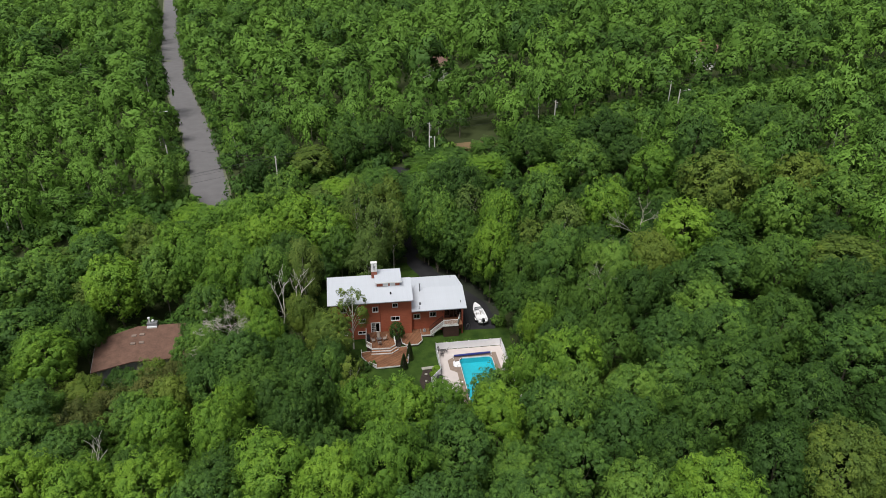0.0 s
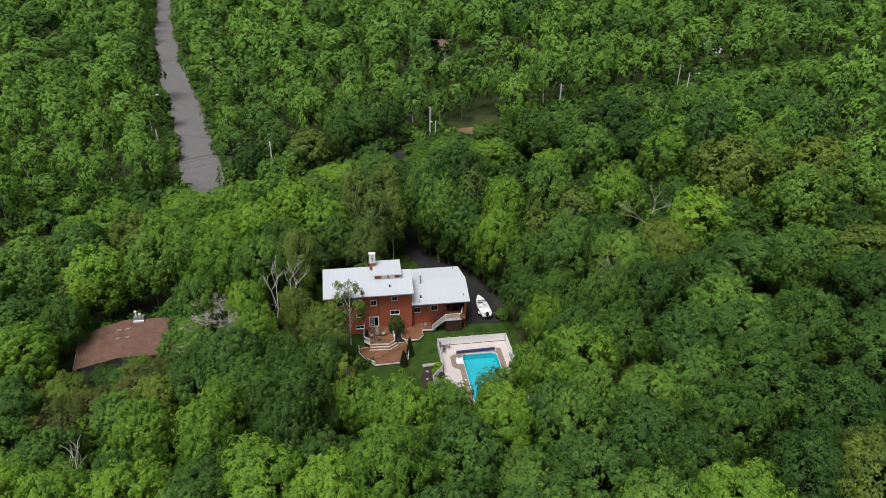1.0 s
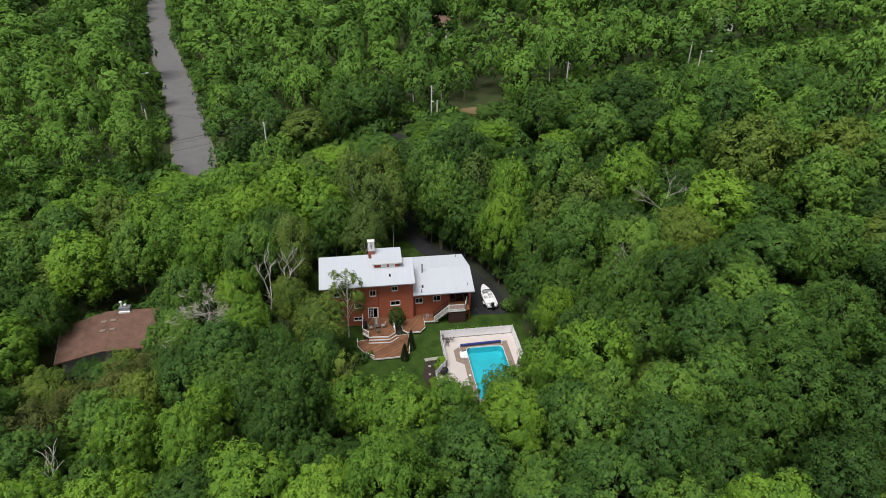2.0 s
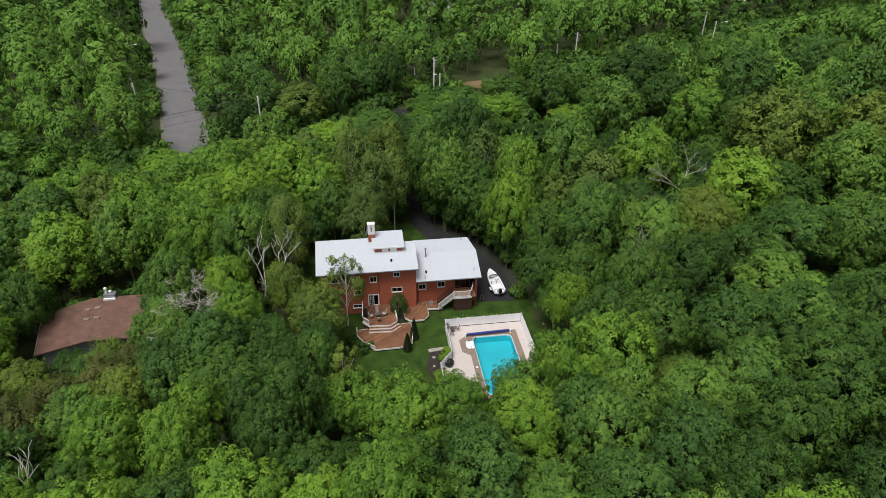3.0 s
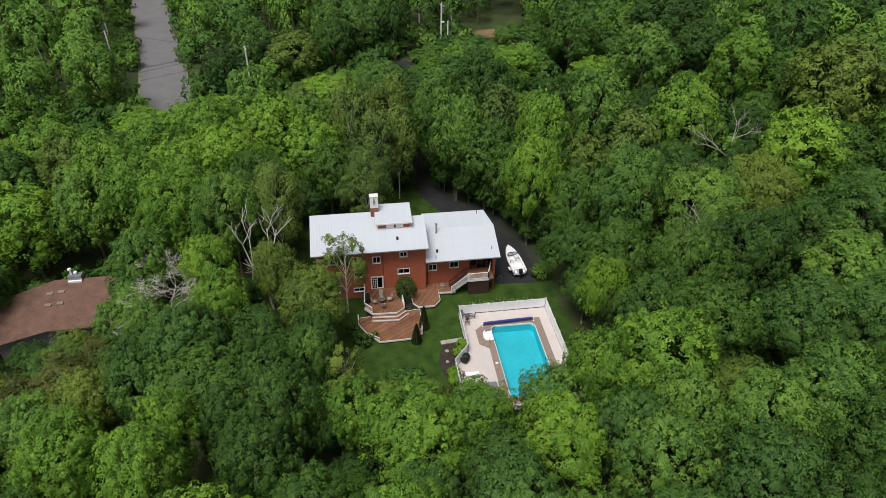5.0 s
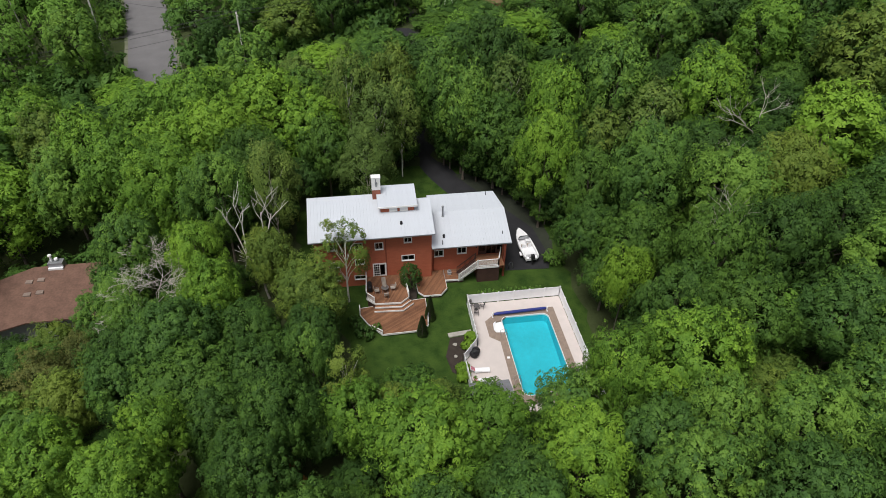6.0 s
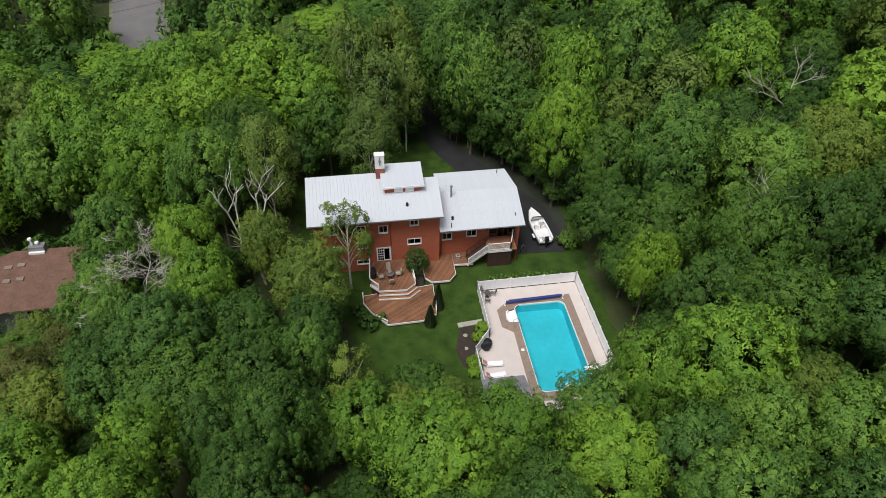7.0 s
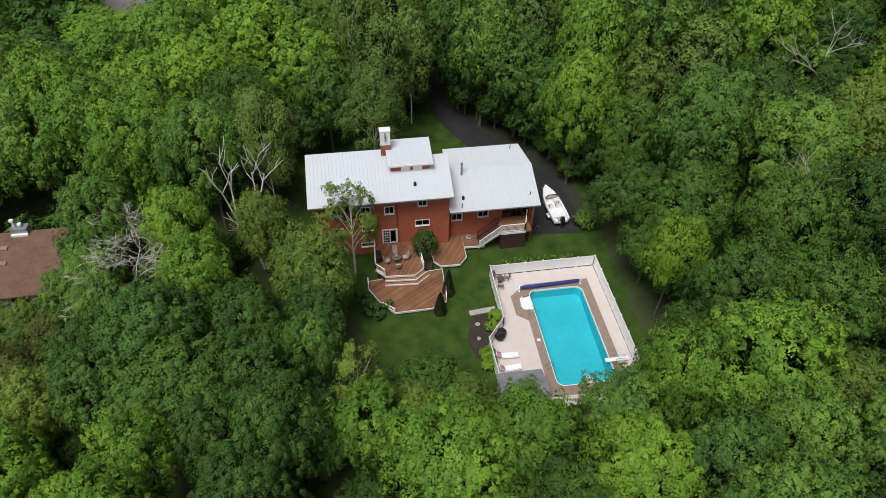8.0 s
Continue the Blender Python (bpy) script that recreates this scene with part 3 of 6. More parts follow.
v = [bm.verts.new(q) for q in ((1.903, RIDGE[0] + 0.004, RIDGE[1]), (2.72, RIDGE[0] + 0.004, RIDGE[1]), (1.903, 16.35, 7.86), (1.903, RIDGE[0] + 0.004, RIDGE[1] - 0.16), (2.72, RIDGE[0] + 0.004, RIDGE[1] - 0.16), (1.903, 16.35, 7.70))]
for f in ((0, 1, 2), (3, 4, 5), (0, 1, 4, 3), (1, 2, 5, 4), (2, 0, 3, 5)):
    bm.faces.new([v[i] for i in f])
part("roof_corner", bm, M_METAL_ROOF, house, "angled corner of the metal roof")
part("wing_fascia", boxes((-7.65, 2.78, 7.50, 7.546, 5.55, 5.68)), M_GALV, house, "grey gutter board under the eave")
part("wing_soffit", boxes((-7.55, 2.3, 7.56, WING - 0.05, 5.5, 5.54)), M_BROWN, house)
bm = bmesh.new()
tube(bm, [(-7.1, 7.47, 5.5), (-7.1, 7.6, 5.3), (-7.2, 9.05, 4.6), (-7.2, 9.1, 0.7)], [0.045] * 4, 6)
part("downpipe", bm, M_REDTRIM, house)
# covered porch: glazed doors, floor, skirting, column
pd = part("porch_door", boxes((-1.25, -1.13, WING, WING + 0.1, 2.72, 4.75), (-0.3, -0.14, WING, WING + 0.1, 2.72, 4.75), (0.50, 0.58, WING, WING + 0.1, 2.72, 4.75), (1.10, 1.26, WING, WING + 0.1, 2.72, 4.75), (1.9, 2.0, WING, WING + 0.1, 2.72, 4.75),
                              (-1.13, -0.3, WING + 0.01, WING + 0.09, 4.63, 4.75), (-0.14, 1.1, WING + 0.01, WING + 0.09, 4.60, 4.75), (1.26, 1.9, WING + 0.01, WING + 0.09, 4.63, 4.75), (-1.13, -0.3, WING + 0.01, WING + 0.09, 2.72, 3.3), (1.26, 1.9, WING + 0.01, WING + 0.09, 2.72, 3.3)), M_BROWN, house, "dark brown glazed double door and side windows")
for xa, xb, za in ((-1.13, -0.3, 3.3), (-0.14, 0.5, 2.75), (0.58, 1.1, 2.75), (1.26, 1.9, 3.3)):
    part("pane", boxes((xa, xb, WING + 0.045, WING + 0.055, za, 4.62)), M_GLASS, pd, "dark glass pane")
part("porch_column", boxes((1.84, 2.08, 7.55, 7.79, -0.2, 5.49)), M_REDTRIM, house, "red-brown timber column")
part("lantern", boxes((-1.62, -1.46, WING - 0.2, WING - 0.03, 4.0, 4.3)), M_BROWN, house, "small dark wall lantern")

porch = thing("porch", (0, 8, 0), "raised porch with white railing, stairs and dark brown skirting", "porch")
part("floor", boxes((-1.75, 1.83, 6.72, WING - 0.03, 2.52, 2.68)), M_DECK, porch)
for d in ((-1.7, -1.62, 6.81, WING - 0.03, -0.1, 2.51), (-1.61, 1.1, 6.79, 6.87, -0.1, 2.51), (1.11, 1.19, 6.81, WING - 0.03, -0.1, 2.51)):
    part("skirting", boxes(d), M_BROWN, porch, "dark brown skirting boards")
part("edge_board", boxes((-1.8, 1.12, 6.66, 6.716, 2.42, 2.72)), M_WHITE, porch)


def railing(owner, p, q, high=0.95, gap=0.13, post=0.12, paint=M_WHITE):
    """White posts, two rails and balusters from p to q (feet)."""
    p, q = Vector(p), Vector(q)
    up = Vector((0, 0, 1))
    for c in (p, q):
        part("post", boxes((c.x - post / 2, c.x + post / 2, c.y - post / 2, c.y + post / 2, c.z - 0.1, c.z + high + 0.08)), paint, owner)
    bm = bmesh.new()
    beam(bm, p + up * high, q + up * high, 0.1, 0.07)
    part("top_rail", bm, paint, owner)
    bm = bmesh.new()
    beam(bm, p + up * 0.12, q + up * 0.12, 0.08, 0.08)
    part("bottom_rail", bm, paint, owner)
    n = max(2, int((q - p).length / gap))
    for i in range(1, n):
        c = p.lerp(q, i / n)
        part("baluster", boxes((c.x - 0.022, c.x + 0.022, c.y - 0.022, c.y + 0.022, c.z + 0.14, c.z + high - 0.03)), paint, owner)


railing(porch, (-1.68, 6.75, 2.72), (1.0, 6.75, 2.72), 1.05)
railing(porch, (1.0, 6.75, 2.72), (1.72, 9.0, 2.72), 1.05)
railing(porch, (-4.15, 6.75, 0.62), (-1.75, 6.75, 2.72), 1.05)
railing(porch, (-4.15, 8.35, 0.62), (-1.75, 8.35, 2.72), 0.95, 0.2, 0.09, M_BROWN)
for k in range(11):
    x = -4.15 + k * 0.22
    part("tread", boxes((x, x + 0.27, 6.83, 8.27, 0.62 + k * 0.19, 0.67 + k * 0.19)), M_BROWN, porch)
for y in (6.83, 8.23):
    bm = bmesh.new()
    beam(bm, (-4.25, y, 0.5), (-1.78, y, 2.55), 0.05, 0.26)
    part("stringer", bm, M_WHITE if y < 7 else M_BROWN, porch)

# ---- decks ----
UPPER = [(-16.35, 4.05), (-15.35, 2.95), (-12.15, 2.75), (-11.05, 3.65), (-11.45, 8.04), (-16.15, 8.04)]
LOWER = [(-17.3, 2.25), (-16.4, 0.5), (-14.75, -1.5), (-10.75, -1.4), (-9.1, -0.6), (-8.9, 4.15), (-17.2, 3.3)]
SIDE = [(-9.95, 9.15), (-9.7, 5.25), (-9.0, 4.45), (-6.8, 4.42), (-5.9, 5.5), (-5.9, 9.15)]
WALKWAY = [(-5.89, 7.1), (-3.5, 7.0), (-3.5, 9.15), (-5.89, 9.15)]


def deck(name, poly, top, label, turn, edge=True):
    d = thing(name, (poly[0][0], poly[0][1], 0), label, "deck")
    tagged(part("decking", boards(poly, top - 0.045, top, turn), M_DECK, d, "stained brown boards"), kind="stuff")
    cx, cy = sum(p[0] for p in poly) / len(poly), sum(p[1] for p in poly) / len(poly)
    inner = [(x + (cx - x) * 0.05, y + (cy - y) * 0.05) for x, y in poly]
    part("frame", prism(bmesh.new(), inner, -0.1, top - 0.05), M_BROWN, d, "dark frame under the boards")
    if edge:
        for (ax, ay), (bx, by) in zip(poly, poly[1:] + poly[:1]):
            if not (ay > 7.9 and by > 7.9):
                bm = bmesh.new()
                beam(bm, (ax, ay, top - 0.11), (bx, by, top - 0.11), 0.06, 0.26)
                part("edge_board", bm, M_WHITE, d, "white edge board")
    return d


up_deck = deck("upper_deck", UPPER, 1.40, "raised brown board deck with white edges and steps", 62)
low_deck = deck("lower_deck", LOWER, 0.45, "low brown board deck with white edges", 32)
side_deck = deck("side_deck", SIDE, 0.60, "low brown board deck beside the house wall", 58)
deck("walkway_deck", WALKWAY, 0.60, "narrow board walkway to the porch stairs", 0)
# two steps round the front of the upper deck
for k, (d, top) in enumerate(((0.36, 1.08), (0.72, 0.76))):
    pts = [(-15.35 - d * 0.2, 2.95 - d), (-12.15 + d * 0.35, 2.75 - d), (-11.05 + d * 0.75, 3.65 - d * 0.7)]
    back = [(-15.35, 2.99), (-12.15, 2.79), (-11.05, 3.69)]
    bm = bmesh.new()
    prism(bm, pts + back[::-1], top - 0.30, top - 0.04)
    part("step", bm, M_DECK, up_deck)
    for p, q in zip(pts, pts[1:]):
        bm = bmesh.new()
        beam(bm, (*p, top - 0.1), (*q, top - 0.1), 0.07, 0.2)
        part("nosing", bm, M_WHITE, up_deck, "white step edge")
railing(up_deck, (-16.15, 7.9, 1.42), (-16.33, 4.1, 1.42), 0.95, 0.16)
railing(up_deck, (-16.33, 4.1, 1.42), (-15.40, 3.05, 1.42), 0.95, 0.16)
railing(up_deck, (-11.32, 7.6, 1.42), (-11.06, 3.75, 1.42), 0.75, 0.4)
railing(low_deck, (-9.15, -0.55, 0.47), (-8.98, 0.9, 0.47), 0.5, 0.3)
railing(low_deck, (-15.9, -0.45, 0.47), (-14.78, -1.42, 0.47), 0.55, 0.16)
railing(low_deck, (-17.28, 3.2, 0.47), (-17.28, 2.3, 0.47), 0.6, 0.3)

# ---- the pool ----
def rounded(x0, x1, y0, y1, r, n=6):
    out = []
    for cx, cy, a in ((x1 - r, y1 - r, 0), (x0 + r, y1 - r, 90), (x0 + r, y0 + r, 180), (x1 - r, y0 + r, 270)):
        out += [(cx + r * math.cos(radians(a + 90 * k / n)), cy + r * math.sin(radians(a + 90 * k / n))) for k in range(n + 1)]
    return out


PX0, PX1, PY0, PY1 = 0.0, 6.1, -12.45, 0.0
pool = thing("swimming_pool", (3, -6, 0), "rectangular in-ground pool full of clear turquoise water", "pool")
rim = rounded(PX0, PX1, PY0, PY1, 0.8)
inner = rounded(PX0 + 0.07, PX1 - 0.07, PY0 + 0.07, PY1 - 0.07, 0.75)
part("rim", slab_between(bmesh.new(), rim, inner, -0.25, 0.05), M_WHITE, pool, "pale rounded pool rim")
bm = bmesh.new()
top = [bm.verts.new((x, y, -0.2)) for x, y in inner]
low = [bm.verts.new((x * 0.97 + 0.09, y * 0.98 - 0.12, -1.15 - 0.75 * ease((-y - 3.5) / 5))) for x, y in inner]
for i in range(len(top)):
    j = (i + 1) % len(top)
    bm.faces.new((top[i], top[j], low[j], low[i]))
bm.faces.new(low)
part("liner", bm, M_LINER, pool, "turquoise vinyl liner")
bm = bmesh.new()
bm.faces.new([bm.verts.new((x, y, -0.10)) for x, y in inner])
part("water", bm, M_WATER, pool, "still clear water")
# white entry steps at the side
st = part("entry_steps", prism(bmesh.new(), [(0.06, -0.62), (-0.80, -0.78), (-1.05, -1.1), (-1.12, -2.0), (-0.98, -2.42), (0.06, -2.62)], -0.6, -0.17), M_VINYL, pool, "white moulded entry steps")
part("step_rim", prism(bmesh.new(), [(-0.80, -0.70), (-1.12, -1.0), (-1.22, -2.1), (-1.02, -2.52), (-0.94, -2.36), (-1.06, -2.0), (-0.98, -1.1), (-0.76, -0.85)], -0.16, 0.055), M_VINYL, st)

COPE = [(-0.2, 0.95), (7.05, 0.95), (7.05, -13.5), (-0.95, -13.5), (-0.85, -4.1), (-2.0, -3.2), (-2.05, -0.55)]


solid("pool_deck", holed(SLAB, COPE, -0.2, 0.025), M_CONCRETE, "pale concrete deck round the pool", "pool deck")
step_hole = [p for p in rim[:8]] + [(0.0, -0.6), (-0.82, -0.68), (-1.16, -1.0), (-1.26, -2.1), (-1.04, -2.56), (0.0, -2.66)] + [p for p in rim[14:]]
solid("coping", holed(COPE, step_hole, -0.2, 0.033), M_COPING, "brown-grey stamped coping round the pool", "coping")

# rolled cover on its reel
reel = thing("cover_reel", (2.6, 0.35, 0.03), "dark blue solar cover rolled on a reel", "pool cover")
bm = bmesh.new()
tube(bm, [(-0.8, 0.22, 0.42), (-0.4, 0.23, 0.42), (2.5, 0.33, 0.42), (5.6, 0.45, 0.42), (5.95, 0.46, 0.42)], [0.14, 0.18, 0.20, 0.18, 0.14], 12)
part("rolled_cover", bm, M_COVER, reel)
for x, y in ((-0.95, 0.21), (6.1, 0.47)):
    leg = part("stand", boxes((x - 0.06, x + 0.06, y - 0.3, y + 0.3, 0.03, 0.09), (x - 0.05, x + 0.05, y - 0.06, y + 0.06, 0.09, 0.55)), M_VINYL, reel, "white end stand")
    bm = bmesh.new()
    tube(bm, [(x - 0.03, y, 0.45), (x + 0.03, y, 0.45)], [0.22, 0.22], 12)
    part("wheel", bm, M_VINYL, leg)
# diving board
board = thing("diving_board", (6.6, -10.3, 0.03), "white diving board over the pool edge", "diving board")
part("board", boxes((5.35, 7.75, -10.62, -10.18, 0.50, 0.56)), M_VINYL, board)
part("stand", boxes((6.7, 7.5, -10.55, -10.25, 0.03, 0.497)), M_VINYL, board)
for y in (-10.6, -10.2):
    bm = bmesh.new()
    tube(bm, [(6.4, y, 0.03), (6.4, y, 0.85), (7.4, y, 0.85), (7.4, y, 0.03)], [0.025] * 4, 6)
    part("handrail", bm, M_STEEL, board)
# ladders
for k, (x, y) in enumerate(((-0.1, -2.85), (-0.1, -10.0))):
    lad = thing("pool_ladder", (x, y, 0.03), "bent steel grab rails at the pool edge", "pool ladder", "pool ladders")
    for dy in (0.0, -0.55):
        bm = bmesh.new()
        tube(bm, [(x - 0.55, y + dy, 0.03), (x - 0.5, y + dy, 0.65), (x - 0.2, y + dy, 0.85), (x + 0.2, y + dy, 0.65), (x + 0.32, y + dy, -0.3)], [0.028] * 5, 8)
        part("rail", bm, M_STEEL, lad)
skim = thing("skimmer_lid", (-0.45, -6.7, 0.03), "white square skimmer lid in the coping", "skimmer lid")
part("lid", boxes((-0.62, -0.28, -6.85, -6.53, 0.034, 0.05)), M_VINYL, skim)
floaty = thing("pool_float", (3.25, -12.1, -0.1), "white floating pool chair at the rim", "pool float")
bm = bmesh.new()
tube(bm, [(2.85, -12.2, 0.06), (3.0, -11.75, 0.06), (3.4, -11.75, 0.06), (3.55, -12.2, 0.08)], [0.12] * 4, 8)
part("ring", bm, M_VINYL, floaty)
part("back", boxes((2.95, 3.45, -12.35, -12.2, 0.0, 0.5)), M_VINYL, floaty)

# ---- the pool fence ----
fence = thing("pool_fence", (2, 2.8, 0), "white vinyl fence round the pool deck", "fence")


def fence_run(p, q, n, low=False):
    p, q = Vector((*p, 0)), Vector((*q, 0))
    top = 1.6
    for i in range(n + 1):
        c = p.lerp(q, i / n)
        post = part("post", boxes((c.x - 0.065, c.x + 0.065, c.y - 0.065, c.y + 0.065, -0.1, top + 0.06)), M_VINYL, fence)
        bm = bmesh.new()
        v = [bm.verts.new((c.x + a, c.y + b, top + 0.063)) for a, b in ((-0.09, -0.09), (0.09, -0.09), (0.09, 0.09), (-0.09, 0.09))] + [bm.verts.new((c.x, c.y, top + 0.17))]
        bm.faces.new(v[:4])
        for k in range(4):
            bm.faces.new((v[k], v[(k + 1) % 4], v[4]))
        part("post_cap", bm, M_VINYL, post)
    for i in range(n):
        a, b = p.lerp(q, i / n), p.lerp(q, (i + 1) / n)
        bm = bmesh.new()
        beam(bm, a + Vector((0, 0, top - 0.06)), b + Vector((0, 0, top - 0.06)), 0.06, 0.12)
        part("top_rail", bm, M_VINYL, fence)
        bm = bmesh.new()
        beam(bm, a + Vector((0, 0, 0.2)), b + Vector((0, 0, 0.2)), 0.06, 0.12)
        pan = part("bottom_rail", bm, M_VINYL, fence)
        m = max(3, int((b - a).length / 0.28))
        for k in range(m):
            c, e = a.lerp(b, (k + 0.008) / m), a.lerp(b, (k + 0.992) / m)
            bm = bmesh.new()
            beam(bm, c + Vector((0, 0, 0.86)), e + Vector((0, 0, 0.86)), 0.03, 1.2)
            part("slat", bm, M_VINYL, pan)


fence_run((-3.75, 2.8), (8.38, 2.85), 6)
fence_run((8.38, 2.85), (8.38, -14.6), 8)
fence_run((-3.75, 2.8), (-3.78, -4.45), 4)
fence_run((-3.78, -4.45), (-5.78, -6.85), 2)
fence_run((-5.78, -6.85), (-5.68, -11.2), 2)

# ---- pool shed ----
shed = thing("pool_shed", (-3.8, -13.5, 0), "small shed with a grey shingled gable roof", "shed")
for d in ((-5.9, -1.95, -15.3, -15.2, -0.1, 2.0), (-5.9, -1.95, -11.9, -11.8, -0.1, 2.0), (-5.9, -5.8, -15.197, -11.903, -0.1, 2.0), (-2.05, -1.95, -15.197, -11.903, -0.1, 2.0)):
    part("wall", boxes(d), M_GREYPAINT, shed, "grey painted wall")
for y0, z0, y1, z1 in ((-11.55, 2.05, -13.55, 2.75), (-15.55, 2.05, -13.555, 2.752)):
    bm = bmesh.new()
    v = [bm.verts.new((x, y, z + dz)) for dz in (0, 0.09) for x, y, z in ((-6.15, y0, z0), (-1.7, y0, z0), (-1.7, y1, z1), (-6.15, y1, z1))]
    for f in ((0, 1, 2, 3), (4, 5, 6, 7), (0, 1, 5, 4), (1, 2, 6, 5), (2, 3, 7, 6), (3, 0, 4, 7)):
        bm.faces.new([v[i] for i in f])
    part("roof_slope", bm, M_SHINGLE_GREY, shed, "weathered grey shingles")

# ---- patio things ----
table = thing("patio_table", (-13.93, 5.0, 1.4), "round glass patio table on the raised deck", "table")
bm = bmesh.new()
tube(bm, [(-13.93, 5.0, 2.10), (-13.93, 5.0, 2.13)], [0.48, 0.48], 24)
part("tabletop", bm, M_STEEL, table, "grey glass top")
for k in range(4):
    bm = bmesh.new()
    a = radians(45 + 90 * k)
    tube(bm, [(-13.93 + 0.5 * math.cos(a), 5.0 + 0.5 * math.sin(a), 1.4), (-13.93 + 0.4 * math.cos(a), 5.0 + 0.4 * math.sin(a), 2.1)], [0.02, 0.02], 6)
    part("leg", bm, M_GALV, table)
umb = thing("patio_umbrella", (-13.9, 5.05, 1.4), "closed cream patio umbrella standing in the table", "umbrella")
bm = bmesh.new()
tube(bm, [(-13.9, 5.05, 1.4), (-13.9, 5.05, 3.6)], [0.025, 0.025], 6)
part("pole", bm, M_STEEL, umb)
bm = bmesh.new()
tube(bm, [(-13.9, 5.05, 2.35), (-13.92, 5.08, 2.6), (-13.9, 5.05, 3.3), (-13.9, 5.05, 3.7)], [0.26, 0.22, 0.14, 0.02], 8)
part("folded_canopy", bm, M_TAUPE, umb, "folded cream canopy")


def patio_chair():
    c = thing("patio_chair", (0, 0, 0), "metal patio chair with taupe cushions at the table", "chair", "chairs round the patio table")
    part("seat", boxes((-0.26, 0.26, -0.26, 0.26, 0.38, 0.47)), M_TAUPE, c)
    bm = boxes((-0.26, 0.26, -0.04, 0.04, 0.0, 0.62))
    bmesh.ops.rotate(bm, verts=bm.verts, cent=(0, 0, 0), matrix=Matrix.Rotation(radians(14), 3, "X"))
    bmesh.ops.translate(bm, verts=bm.verts, vec=(0, -0.28, 0.44))
    part("backrest", bm, M_TAUPE, c)
    for x in (-0.25, 0.25):
        for y in (-0.24, 0.24):
            bm = bmesh.new()
            tube(bm, [(x, y, 0), (x * 0.95, y * 0.95, 0.4)], [0.018, 0.018], 5)
            part("leg", bm, M_GALV, c)
        bm = bmesh.new()
        tube(bm, [(x, 0.24, 0.4), (x, 0.22, 0.64), (x, -0.26, 0.66)], [0.02] * 3, 5)
        part("armrest", bm, M_GALV, c)
    return c


chair = patio_chair()
for k, (x, y, turn) in enumerate(((-13.85, 3.95, 5), (-14.95, 4.9, -85), (-12.95, 5.2, 95), (-14.0, 6.15, 182))):
    m = pose(x, y, 1.4, 0, 0, turn)
    if k:
        copy_thing(chair, m)
    else:
        chair.matrix_basis = m

# covered grill by the railing
grill = thing("covered_grill", (-15.85, 5.6, 1.4), "gas grill under a black cover on the deck", "grill")
bm = bmesh.new()
box(bm, -16.12, -15.55, 4.95, 6.25, 1.42, 2.35)
bmesh.ops.bevel(bm, geom=bm.edges[:], offset=0.12, segments=3, affect="EDGES")
part("cover", bm, M_BLACK, grill, "black fitted cover")
bm = bmesh.new()
box(bm, -16.02, -15.65, 5.2, 6.0, 2.3, 2.55)
bmesh.ops.bevel(bm, geom=bm.edges[:], offset=0.1, segments=3, affect="EDGES")
part("hood", bm, M_BLACK, grill)
# covered bundle on the pool deck
bundle = thing("covered_bundle", (-4.35, -5.9, 0.03), "low bundle under a rumpled black cover on the pool deck", "covered bundle")
bm = bmesh.new()
tube(bm, [(-4.75, -6.35, 0.32), (-4.6, -6.2, 0.42), (-4.3, -5.8, 0.48), (-4.05, -5.4, 0.42), (-3.95, -5.25, 0.25)], [0.20, 0.50, 0.56, 0.48, 0.15], 10)
for v in bm.verts:
    v.co.z = max(0.03, v.co.z + 0.06 * noise.noise(v.co * 3))
part("cover", bm, M_BLACK, bundle, "rumpled black cover")


def lounger(stripe):
    c = thing("sun_lounger", (0, 0, 0), "white sun lounger with pink striped cushion on the pool deck", "sun lounger", "sun loungers by the fence")
    part("frame", boxes((-0.55, 1.25, -0.33, -0.27, 0.27, 0.33), (-0.55, 1.25, 0.27, 0.33, 0.27, 0.33), (1.2, 1.25, -0.27, 0.27, 0.27, 0.33)), M_VINYL, c)
    part("mattress", boxes((-0.5, 1.2, -0.26, 0.26, 0.335, 0.40)), M_VINYL, c)
    bm = boxes((-0.75, 0.0, -0.3, 0.3, 0.0, 0.07))
    bmesh.ops.rotate(bm, verts=bm.verts, cent=(0, 0, 0), matrix=Matrix.Rotation(radians(38), 3, "Y"))
    bmesh.ops.translate(bm, verts=bm.verts, vec=(-0.45, 0, 0.36))
    back = part("backrest", bm, M_VINYL, c)
    for k in range(4):
        bm = boxes((-0.70, -0.1, -0.27 + k * 0.14, -0.165 + k * 0.14, 0.072, 0.09))
        bmesh.ops.rotate(bm, verts=bm.verts, cent=(0, 0, 0), matrix=Matrix.Rotation(radians(38), 3, "Y"))
        bmesh.ops.translate(bm, verts=bm.verts, vec=(-0.45, 0, 0.36))
        part("stripe", bm, M_PINK, back, "faded pink stripe")
    for x in (-0.45, 1.1):
        for y in (-0.28, 0.28):
            part("leg", boxes((x - 0.03, x + 0.03, y - 0.03, y + 0.03, 0.0, 0.27)), M_VINYL, c)
    return c


lg = lounger(0)
lg.matrix_basis = pose(-4.3, -8.35, 0.03, 0, 0, -3)
copy_thing(lg, pose(-4.3, -9.9, 0.03, 0, 0, 3))

